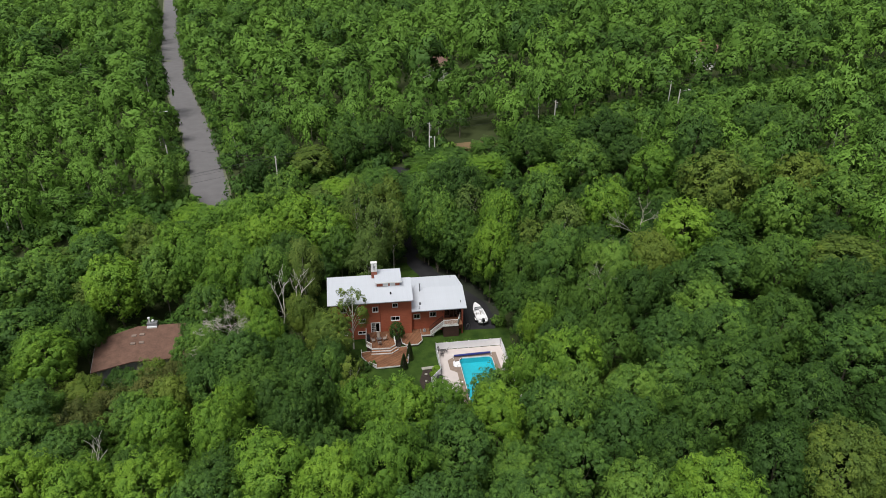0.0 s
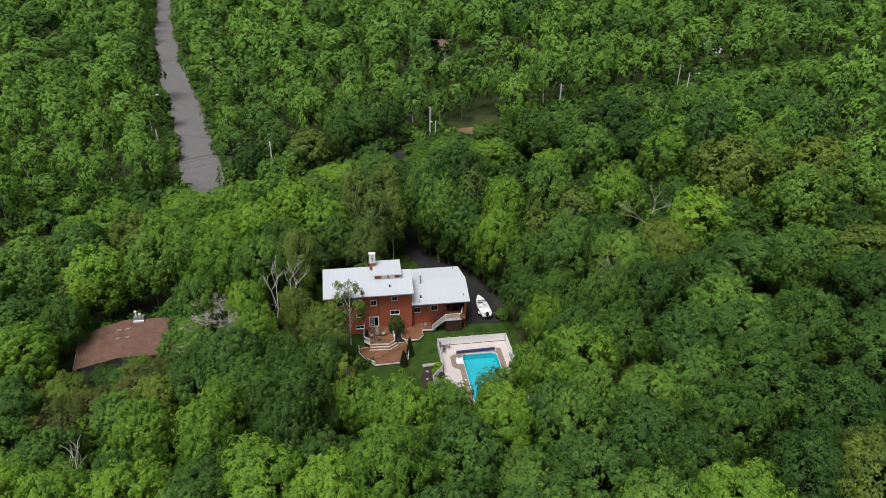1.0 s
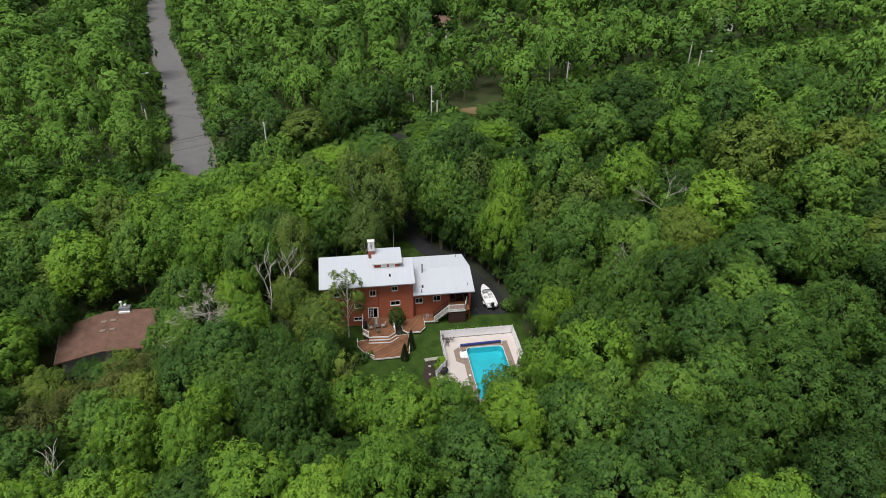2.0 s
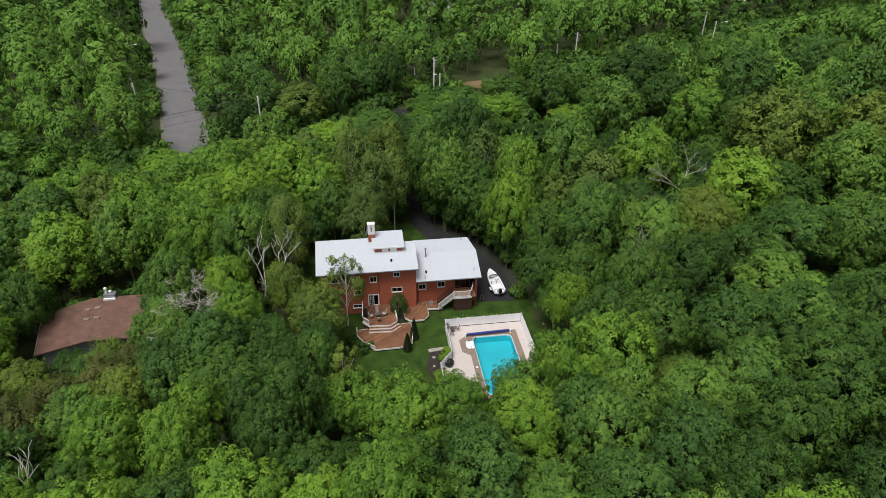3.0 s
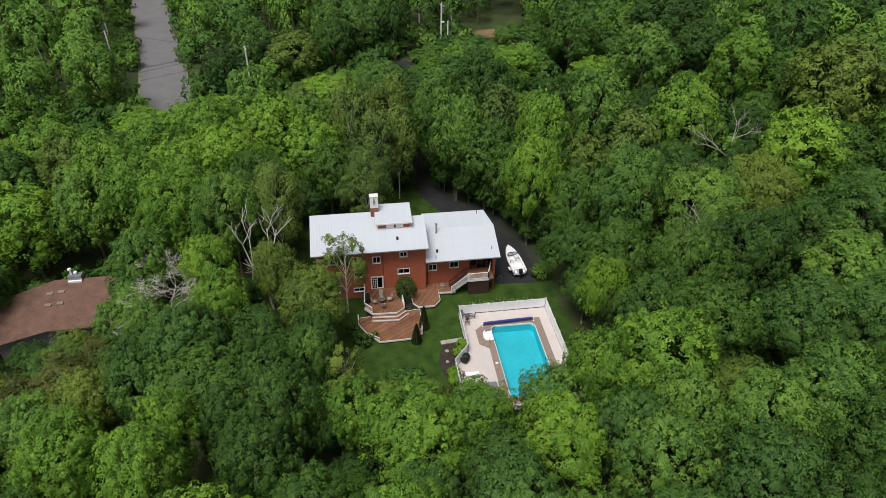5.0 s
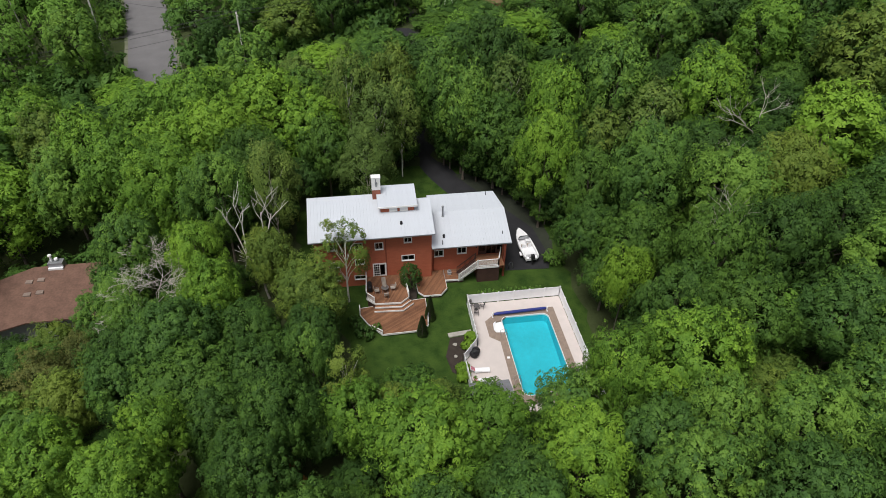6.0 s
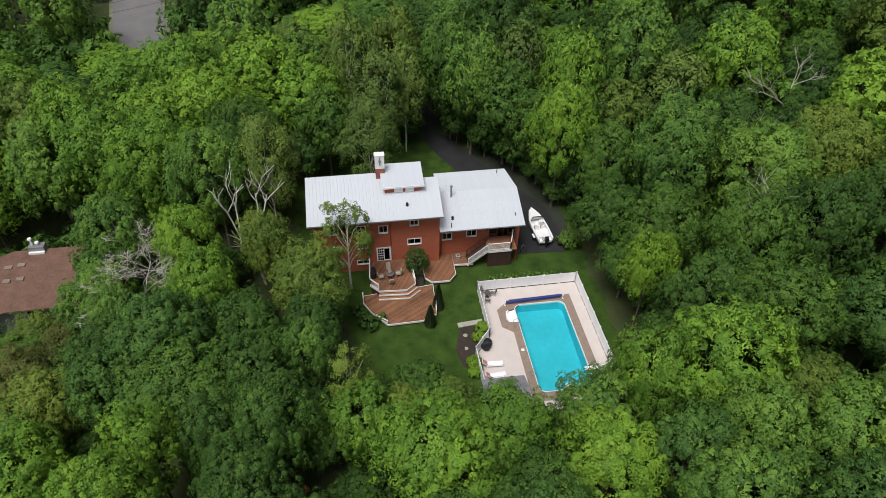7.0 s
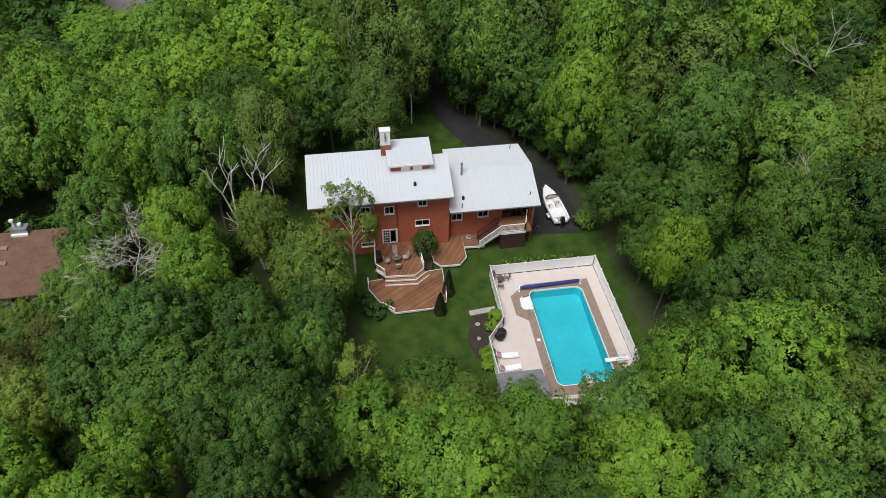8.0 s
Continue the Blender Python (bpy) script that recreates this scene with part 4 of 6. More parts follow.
# bistro set in the fence corner
bist = thing("bistro_table", (-2.75, 1.85, 0.03), "small round metal table in the fence corner", "table")
bm = bmesh.new()
tube(bm, [(-2.75, 1.7, 0.70), (-2.75, 1.7, 0.73)], [0.4, 0.4], 18)
part("tabletop", bm, M_IRON, bist)
bm = bmesh.new()
tube(bm, [(-2.75, 1.7, 0.03), (-2.75, 1.7, 0.05), (-2.75, 1.7, 0.06), (-2.75, 1.7, 0.70)], [0.25, 0.25, 0.03, 0.03], 12)
part("pedestal", bm, M_IRON, bist)


def garden_chair():
    c = thing("garden_chair", (0, 0, 0), "grey wire garden chair beside the small table", "chair", "garden chairs")
    for k in range(7):
        bm = bmesh.new()
        x = -0.24 + k * 0.08
        tube(bm, [(x, 0.26, 0.42), (x, -0.22, 0.40), (x * 0.95, -0.40, 0.95)], [0.024] * 3, 5)
        part("slat", bm, M_IRON, c)
    for x in (-0.26, 0.26):
        bm = bmesh.new()
        tube(bm, [(x, 0.28, 0.0), (x, 0.26, 0.62), (x, -0.28, 0.64), (x, -0.42, 0.97)], [0.026] * 4, 5)
        part("side_frame", bm, M_IRON, c)
        bm = bmesh.new()
        tube(bm, [(x, -0.26, 0.0), (x, -0.24, 0.42)], [0.018] * 2, 5)
        part("leg", bm, M_IRON, c)
    return c


gc = garden_chair()
gc.matrix_basis = pose(-2.0, 1.9, 0.03, 0, 0, 75)
copy_thing(gc, pose(-2.9, 0.75, 0.03, 0, 0, -10))
copy_thing(gc, pose(-3.3, 2.2, 0.03, 0, 0, -150))

planter = thing("stone_planter", (-5.2, 8.2, 0.6), "small grey stone planter on the walkway", "planter")
part("bowl", boxes((-5.42, -4.98, 8.0, 8.44, 0.6, 0.95)), M_GREYPAINT, planter)
part("lid", boxes((-5.47, -4.93, 7.95, 8.49, 0.953, 1.02)), M_GREYPAINT, planter)
part("pot", boxes((-5.33, -5.07, 8.08, 8.34, 1.023, 1.3)), M_GALV, planter)

# ---- the boat on its trailer ----
boat = thing("boat", (6.6, 12.8, 0.05), "white open motorboat on a trailer beside the driveway", "boat")
SECT = [(-3.0, 1.02, 0.62, 0.55), (-2.0, 1.08, 0.56, 0.50), (-0.5, 1.08, 0.54, 0.48), (0.9, 0.98, 0.55, 0.50), (2.0, 0.72, 0.62, 0.58), (2.8, 0.36, 0.78, 0.72), (3.3, 0.06, 1.0, 0.95)]
TURN = Matrix.Rotation(radians(4), 4, "Z")


def boat_pt(s, x, z):
    return Matrix.Translation((6.2, 12.6, 0)) @ TURN @ Vector((x, s, z))


bm = bmesh.new()
rows = []
for s, w, keel, chine in SECT:
    gun = 1.32 + 0.06 * max(0, s)
    rows.append([bm.verts.new(boat_pt(s, x, z)) for x, z in ((-w, gun), (-w * 0.95, 0.95), (-w * 0.8, chine + 0.12), (0, keel - 0.1), (w * 0.8, chine + 0.12), (w * 0.95, 0.95), (w, gun), (w * 0.8, gun), (w * 0.78, 0.92), (-w * 0.78, 0.92), (-w * 0.8, gun))])
for a, b in zip(rows, rows[1:]):
    for k in range(11):
        bm.faces.new((a[k], a[(k + 1) % 11], b[(k + 1) % 11], b[k]))
bm.faces.new(rows[0][:7] + [rows[0][7], rows[0][8], rows[0][9], rows[0][10]])
bm.faces.new(rows[-1])
part("hull", bm, M_VINYL, boat, "white fibreglass hull")


def boat_box(x0, x1, s0, s1, z0, z1):
    bm = bmesh.new()
    v = [bm.verts.new(boat_pt(s, x, z)) for z in (z0, z1) for x, s in ((x0, s0), (x1, s0), (x1, s1), (x0, s1))]
    for f in ((0, 1, 2, 3), (4, 5, 6, 7), (0, 1, 5, 4), (1, 2, 6, 5), (2, 3, 7, 6), (3, 0, 4, 7)):
        bm.faces.new([v[i] for i in f])
    return bm


bm = bmesh.new()
fd = [(x, s) for x, s in ((-0.9, 1.0), (0.9, 1.0), (0.66, 2.0), (0.33, 2.75), (0.0, 3.2), (-0.33, 2.75), (-0.66, 2.0))]
lo, hi = [bm.verts.new(boat_pt(s, x, 1.30)) for x, s in fd], [bm.verts.new(boat_pt(s, x * 0.96, 1.44 + 0.04 * s)) for x, s in fd]
bm.faces.new(lo)
bm.faces.new(hi)
for i in range(7):
    bm.faces.new((lo[i], lo[(i + 1) % 7], hi[(i + 1) % 7], hi[i]))
part("foredeck", bm, M_VINYL, boat)
bm = bmesh.new()
ws = [(-0.88, 0.75), (-0.5, 1.1), (0.5, 1.1), (0.88, 0.75)]
lo, hi = [bm.verts.new(boat_pt(s, x, 1.42)) for x, s in ws], [bm.verts.new(boat_pt(s - 0.22, x * 0.95, 1.82)) for x, s in ws]
for i in range(3):
    bm.faces.new((lo[i], lo[i + 1], hi[i + 1], hi[i]))
part("windscreen", bm, M_GLASS, boat, "low tinted windscreen")
for i in range(3):
    bm = bmesh.new()
    tube(bm, [boat_pt(ws[i][1] - 0.22, ws[i][0] * 0.95, 1.83), boat_pt(ws[i + 1][1] - 0.22, ws[i + 1][0] * 0.95, 1.83)], [0.06, 0.06], 5)
    part("screen_frame", bm, M_BLACK, boat)
part("console", boat_box(0.15, 0.7, 0.1, 0.6, 0.94, 1.5), M_VINYL, boat)
for x in (-0.42, 0.42):
    part("seat", boat_box(x - 0.24, x + 0.24, -0.55, -0.1, 0.94, 1.25), M_TAUPE, boat, "grey helm seat")
    part("seat_back", boat_box(x - 0.24, x + 0.24, -0.68, -0.56, 0.94, 1.55), M_VINYL, boat)
part("stern_bench", boat_box(-0.8, 0.8, -2.5, -1.9, 0.94, 1.25), M_VINYL, boat)
part("engine_well", boat_box(-0.35, 0.35, -2.95, -2.55, 0.94, 1.1), M_GREYPAINT, boat)
motor = part("outboard_motor", boat_box(-0.22, 0.22, -3.55, -3.08, 1.15, 1.75), M_BLACK, boat, "black outboard motor")
part("motor_leg", boat_box(-0.09, 0.09, -3.45, -3.15, 0.35, 1.147), M_BLACK, motor)
part("stripe", boat_box(-1.1, -1.085, -2.9, 0.8, 1.05, 1.15), M_GREYPAINT, boat)
trailer = thing("boat_trailer", (6.6, 12.8, 0.05), "galvanised boat trailer standing on the asphalt", "trailer")
for x in (-0.75, 0.75):
    bm = bmesh.new()
    beam(bm, boat_pt(-3.0, x, 0.5), boat_pt(2.2, x * 0.8, 0.5), 0.08, 0.12)
    part("rail", bm, M_STEEL, trailer)
    bm = bmesh.new()
    tube(bm, [boat_pt(-1.5, x * 1.45 - 0.1, 0.36), boat_pt(-1.5, x * 1.45 + 0.1, 0.36)], [0.32, 0.32], 16)
    wheel = part("wheel", bm, M_BLACK, trailer)
    part("mudguard", boat_box(x * 1.45 - 0.15, x * 1.45 + 0.15, -1.9, -1.1, 0.70, 0.74), M_VINYL, wheel)
part("axle", boat_box(-1.0, 1.0, -1.55, -1.45, 0.33, 0.43), M_STEEL, trailer)
bm = bmesh.new()
beam(bm, boat_pt(2.2, 0, 0.5), boat_pt(3.9, 0, 0.5), 0.1, 0.12)
part("drawbar", bm, M_STEEL, trailer)
part("jockey_post", boat_box(-0.05, 0.05, 3.6, 3.7, 0.05, 0.44), M_STEEL, trailer)
solid("parking_pad", prism(bmesh.new(), [(2.6, 8.6), (8.6, 8.3), (9.2, 12), (8.6, 17.5), (5.4, 23), (3.0, 19)], -0.1, 0.045), M_DRIVE, "dark asphalt parking pad under the boat", "parking pad")
solid("gravel_verge", prism(bmesh.new(), [(7.8, 8.2), (9.6, 9.5), (10.6, 14), (10.2, 20), (6.0, 29), (1.2, 33.5), (-0.6, 33), (2.6, 27.5), (5.5, 21.5), (7.5, 17.5)], -0.1, 0.022), M_VERGE, "grey gravel verge beside the driveway", "gravel")
bike = thing("garden_cart", (3.3, 9.0, 0.05), "grey metal hand cart leaning by the porch column", "cart")
bm = bmesh.new()
tube(bm, [(3.1, 8.9, 0.1), (3.1, 9.0, 0.9), (3.35, 9.05, 1.1), (3.6, 9.0, 0.9), (3.6, 8.9, 0.1)], [0.03] * 5, 6)
part("frame", bm, M_STEEL, bike)
for x in (3.05, 3.65):
    bm = bmesh.new()
    tube(bm, [(x - 0.03, 8.9, 0.27), (x + 0.03, 8.9, 0.27)], [0.22, 0.22], 12)
    part("wheel", bm, M_BLACK, bike)

# ---- beds, slab, stepping stones ----
solid("mulch_bed", prism(bmesh.new(), [(-6.75, -2.75), (-4.0, -2.5), (-3.9, -4.4), (-5.85, -6.8), (-5.9, -9.2), (-7.3, -8.0), (-7.7, -5.6)], -0.1, 0.055), M_MULCH, "dark mulch bed beside the pool fence", "garden bed")
solid("planter_bed", prism(bmesh.new(), [(-11.35, 8.05), (-11.1, 4.0), (-10.05, 4.15), (-9.85, 5.2), (-10.0, 8.05)], -0.1, 0.50), M_MULCH, "dark soil bed between the two decks", "garden bed")
solid("back_bed", prism(bmesh.new(), [(-2.4, 3.0), (6.2, 3.05), (6.0, 4.0), (2.0, 4.3), (-2.2, 4.0)], -0.1, 0.05), M_MULCH, "narrow planting bed behind the fence", "garden bed")
slab = thing("stone_slab", (-5.5, -2.2, 0), "pale grey stone step slab on the lawn", "step")
part("slab", prism(bmesh.new(), [(-6.95, -2.0), (-4.05, -1.72), (-4.05, -2.35), (-6.9, -2.66)], -0.05, 0.12), M_STONE, slab)
for k, (x, y, r) in enumerate(((-6.35, -3.9, 0.24), (-6.55, -5.75, 0.22), (-6.5, -7.4, 0.30), (-5.9, -7.9, 0.22))):
    st = thing("stepping_stone", (x, y, 0.05), "rough grey stepping stone in the mulch", "stone", "stepping stones")
    poly = [(x + r * (1 + 0.25 * math.sin(3 * k + 2.1 * i)) * math.cos(i * math.tau / 8), y + r * math.sin(i * math.tau / 8)) for i in range(8)]
    part("stone", prism(bmesh.new(), poly, 0.0, 0.14), M_STONE, st)

# ---- neighbour's house ----
nb = thing("neighbour_house", (-56, 10, -3.6), "bungalow with a bent brown shingled roof among the trees", "house")
NB_WINDOWS = ((-55.8, -54.0, -2.2, -0.6), (-51.5, -50.0, -2.2, -0.6))
part("front_wall", wall_with_holes(bmesh.new(), -57.2, -47.4, -4.0, 0.22, 6.9, 7.1, list(NB_WINDOWS)), M_GREYPAINT, nb, "grey painted wall")
part("front_wall", prism(bmesh.new(), [(-63.1, 4.6), (-57.2, 6.9), (-57.27, 7.1), (-63.17, 4.8)], -4.0, 0.22), M_GREYPAINT, nb, "grey painted wall")
part("side_wall", prism(bmesh.new(), [(-63.17, 4.8), (-62.97, 4.88), (-64.0, 10.9), (-64.2, 10.9)], -4.0, 0.22), M_GREYPAINT, nb)
part("side_wall", boxes((-47.6, -47.4, 7.103, 15.0, -4.0, 0.22)), M_GREYPAINT, nb)
part("back_wall", prism(bmesh.new(), [(-64.2, 11.1), (-64.1, 10.9), (-58.4, 14.8), (-47.6, 15.0), (-47.6, 15.2), (-58.5, 15.0)], -4.0, 1.0), M_GREYPAINT, nb)
for x0, x1, z0, z1 in NB_WINDOWS:
    wn = part("window", boxes((x0 - 0.1, x1 + 0.1, 6.84, 6.897, z1, z1 + 0.1), (x0 - 0.1, x1 + 0.1, 6.84, 6.897, z0 - 0.1, z0), (x0 - 0.1, x0, 6.84, 6.897, z0, z1), (x1, x1 + 0.1, 6.84, 6.897, z0, z1)), M_WHITE, nb)
    part("pane", boxes((x0, x1, 6.95, 6.96, z0, z1)), M_GLASS, wn, "dark glass pane")
bm = bmesh.new()
R_ = [bm.verts.new(p) for p in ((-63.64, 3.56, 0.4), (-57.4, 6.0, 0.4), (-46.6, 6.2, 0.4), (-46.7, 14.6, 2.2), (-58.4, 14.46, 2.2), (-64.45, 10.75, 2.2), (-64.6, 11.9, 1.1), (-58.7, 15.6, 1.1), (-46.7, 15.7, 1.1))]
for f in ((0, 1, 4, 5), (1, 2, 3, 4), (5, 4, 7, 6), (4, 3, 8, 7)):
    bm.faces.new([R_[i] for i in f])
geo = bmesh.ops.extrude_face_region(bm, geom=bm.faces[:])
bmesh.ops.translate(bm, verts=[v for v in geo["geom"] if isinstance(v, bmesh.types.BMVert)], vec=(0, 0, -0.2))
nroof = part("roof", bm, M_SHINGLE, nb, "brown asphalt shingle roof")
bm = bmesh.new()
beam(bm, (-63.66, 3.6, 0.22), (-64.5, 10.75, 2.02), 0.07, 0.32)
part("barge_board", bm, M_GREYPAINT, nroof, "pale grey barge board")
for x, y, z in ((-58.42, 12.07, 1.69), (-57.05, 12.3, 1.73), (-58.2, 10.15, 1.29), (-56.75, 10.35, 1.32)):
    part("skylight", boxes((x - 0.42, x + 0.42, y - 0.30, y + 0.30, z - 0.2, z + 0.14)), M_SKYLIGHT, nroof, "pale raised skylight")
part("chimney_box", boxes((-56.5, -54.7, 14.0, 15.0, 1.7, 2.9)), M_GALV, nb, "grey metal chimney casing")
part("flashing", boxes((-56.5, -54.7, 13.72, 13.997, 2.05, 2.32)), M_VINYL, nb, "white chimney flashing")
for x, top in ((-56.1, 3.9), (-55.5, 3.3)):
    bm = bmesh.new()
    tube(bm, [(x, 14.6, 2.9), (x, 14.6, top - 0.2)], [0.13, 0.13], 10)
    tube(bm, [(x, 14.6, top - 0.18), (x, 14.6, top)], [0.26, 0.22], 10)
    part("flue", bm, M_VINYL, nb, "white flue cap")

# ---- far houses in the wood ----
def far_house(name, x, y, z, w, d, turn, roof, walls, label):
    h = thing(name, (x, y, lie(x, y)), label, "house")
    g = lie(x, y)

    def place(pts):
        c, s = math.cos(radians(turn)), math.sin(radians(turn))
        return [(x + a * c - b * s, y + a * s + b * c, k) for a, b, k in pts]
    bm = bmesh.new()
    pts = place([(a, b, k) for k in (g - 0.5, z) for a, b in ((-w / 2, -d / 2), (w / 2, -d / 2), (w / 2, d / 2), (-w / 2, d / 2))])
    v = [bm.verts.new(p) for p in pts]
    for f in ((0, 1, 2, 3), (0, 1, 5, 4), (1, 2, 6, 5), (2, 3, 7, 6), (3, 0, 4, 7)):
        bm.faces.new([v[i] for i in f])
    part("wall", bm, walls, h)
    bm = bmesh.new()
    pts = place([(a * 1.05, b * 1.12, k) for a, b, k in ((-w / 2, -d / 2, z - 0.1), (w / 2, -d / 2, z - 0.1), (w / 2, d / 2, z - 0.1), (-w / 2, d / 2, z - 0.1), (-w / 2, 0, z + d * 0.3), (w / 2, 0, z + d * 0.3))])
    v = [bm.verts.new(p) for p in pts]
    for f in ((0, 1, 5, 4), (2, 3, 4, 5), (0, 3, 4), (1, 2, 5), (0, 1, 2, 3)):
        bm.faces.new([v[i] for i in f])
    part("roof", bm, roof, h)
    for k in (-0.25, 0.2):
        bm = bmesh.new()
        pts = place([(w * k + a, -d / 2 - 0.05, b) for a, b in ((0, z - 1.9), (1.4, z - 1.9), (1.4, z - 0.7), (0, z - 0.7))] + [(w * k + a, -d / 2 + 0.05, b) for a, b in ((0, z - 1.9), (1.4, z - 1.9), (1.4, z - 0.7), (0, z - 0.7))])
        v = [bm.verts.new(p) for p in pts]
        for f in ((0, 1, 2, 3), (4, 5, 6, 7), (0, 1, 5, 4), (1, 2, 6, 5), (2, 3, 7, 6), (3, 0, 4, 7)):
            bm.faces.new([v[i] for i in f])
        part("window", bm, M_DARK, h)
    return h


far_house("red_roofed_house", 19.4, 182.4, lie(19.4, 182.4) + 6.4, 13, 10, -20, M_ROOF_RED, M_WHITE, "distant house with a faded red roof among the trees")
fh = far_house("chimney_house", 135.0, 173.5, lie(135.0, 173.5) + 7.0, 10, 9, -35, M_ROOF_RED, M_WHITE, "distant white house with red roof and chimney among trees")
part("chimney", boxes((131.1, 132.3, 172.5, 173.5, lie(135.0, 173.5) + 7.0, lie(135.0, 173.5) + 11.6)), M_BRICK, fh)
far_house("grey_house", -138.7, 237.6, lie(-138.7, 237.6) + 5.0, 8, 7, 10, M_SHINGLE_GREY, M_GREYPAINT, "distant grey house behind the trees")

# ---- power line ----
def pole(x, y, high, arm=1.2, lamp=0.0, box_=False):
    g = lie(x, y)
    p = thing("street_lamp" if lamp else "utility_pole", (x, y, g), "wooden pole with a curved street lamp arm" if lamp else "weathered wooden utility pole carrying wires above the trees", "street lamp" if lamp else "utility pole", "poles along the roads")
    bm = bmesh.new()
    tube(bm, [(x, y, g - 0.3), (x, y, g + high)], [0.21, 0.16], 8)
    part("shaft", bm, M_WOODPOLE, p)
    if arm:
        bm = bmesh.new()
        beam(bm, (x - arm * 0.35, y + arm * 0.9, g + high - 0.5), (x + arm * 0.35, y - arm * 0.9, g + high - 0.5), 0.1, 0.12)
        part("crossarm", bm, M_WOODPOLE, p)
        for k in (-0.8, 0, 0.8):
            bm = bmesh.new()
            c = (x - arm * 0.35 * k, y + arm * 0.9 * k, g + high - 0.44 + (0.5 if k == 0 else 0))
            tube(bm, [c, (c[0], c[1], c[2] + 0.22)], [0.05, 0.03], 6)
            part("insulator", bm, M_GALV, p)
    if box_:
        bm = bmesh.new()
        tube(bm, [(x + 0.35, y - 0.2, g + high - 2.2), (x + 0.35, y - 0.2, g + high - 1.2)], [0.26, 0.26], 10)
        part("transformer", bm, M_STEEL, p, "grey transformer can")
    if lamp:
        bm = bmesh.new()
        tube(bm, [(x, y, g + high - 1.2), (x + lamp * 0.5, y - 0.2, g + high - 0.4), (x + lamp, y - 0.4, g + high - 0.1)], [0.05, 0.045, 0.04], 6)
        a = part("lamp_arm", bm, M_STEEL, p)
        part("lamp_head", boxes((x + lamp - 0.1, x + lamp + 0.7, y - 0.55, y - 0.25, g + high - 0.2, g + high)), M_VINYL, a)
    return Vector((x, y, g + high))


LINE = [pole(-97.8, 57.7, 9.5, box_=True), pole(-36.7, 73.3, 11.2), pole(5.6, 86.5, 10.6, box_=True), pole(44.3, 92.2, 10.6, box_=True), pole(88.0, 107.6, 10.6), pole(138.8, 133.5, 10.6), pole(187.1, 146.8, 10.6), pole(247.1, 163.5, 10.6)]
pole(90.9, 106.4, 8.0, 0, lamp=2.6)
pole(6.9, 84.9, 7.0, 0, lamp=-1.6)
SIDE_LINE = [pole(-66.4, 84.2, 11.5), pole(-77.1, 117.4, 12, 0, lamp=3.4), pole(-98.5, 190.6, 10, box_=True), pole(-110.0, 237.6, 10.0), pole(-121.5, 289.3, 10.0, 0, lamp=2.8), pole(-133.9, 341.1, 10.0), pole(-146.4, 398.6, 10, 0, lamp=2.8)]
pole(-68.0, 82.3, 8.5, 0)


def wire(name, a, b, drop):
    bm = bmesh.new()
    pts = [a.lerp(b, k / 12) - Vector((0, 0, drop * 4 * (k / 12) * (1 - k / 12))) for k in range(13)]
    tube(bm, pts, [0.028] * 13, 4)
    w = tagged(part(name, bm, M_CABLE), "dark overhead cable sagging between poles", "cable", "overhead cables")
    return w


for run in (LINE, SIDE_LINE):
    for a, b in zip(run, run[1:]):
        for k, dz in ((-0.9, -0.2), (0.9, -0.2), (0.0, 0.25), (0.1, -2.2)):
            off = Vector((-0.35 * k, 0.9 * k, dz))
            wire("power_cable", a + off, b + off, 1.1)
wire("power_cable", SIDE_LINE[0], LINE[1], 0.8)
strip("side_drive", [(-112, 250.5), (-103, 252.5), (-93, 254.5)], 3.2, 0.27, M_SHOULDER, "pale gravel driveway crossing to the road", "driveway")
solid("dirt_bank", prism(bmesh.new(), [(9.1, 86.8), (15.2, 87.4), (21.9, 89.0), (27.7, 92.0), (21.1, 94.5), (10.9, 92.5)], 6.6, 9.0), M_DIRT, "bare brown dirt bank beside the cross road", "dirt bank")

# ---- trees ----
def unit(v):
    return v / np.linalg.norm(v, axis=-1, keepdims=True)


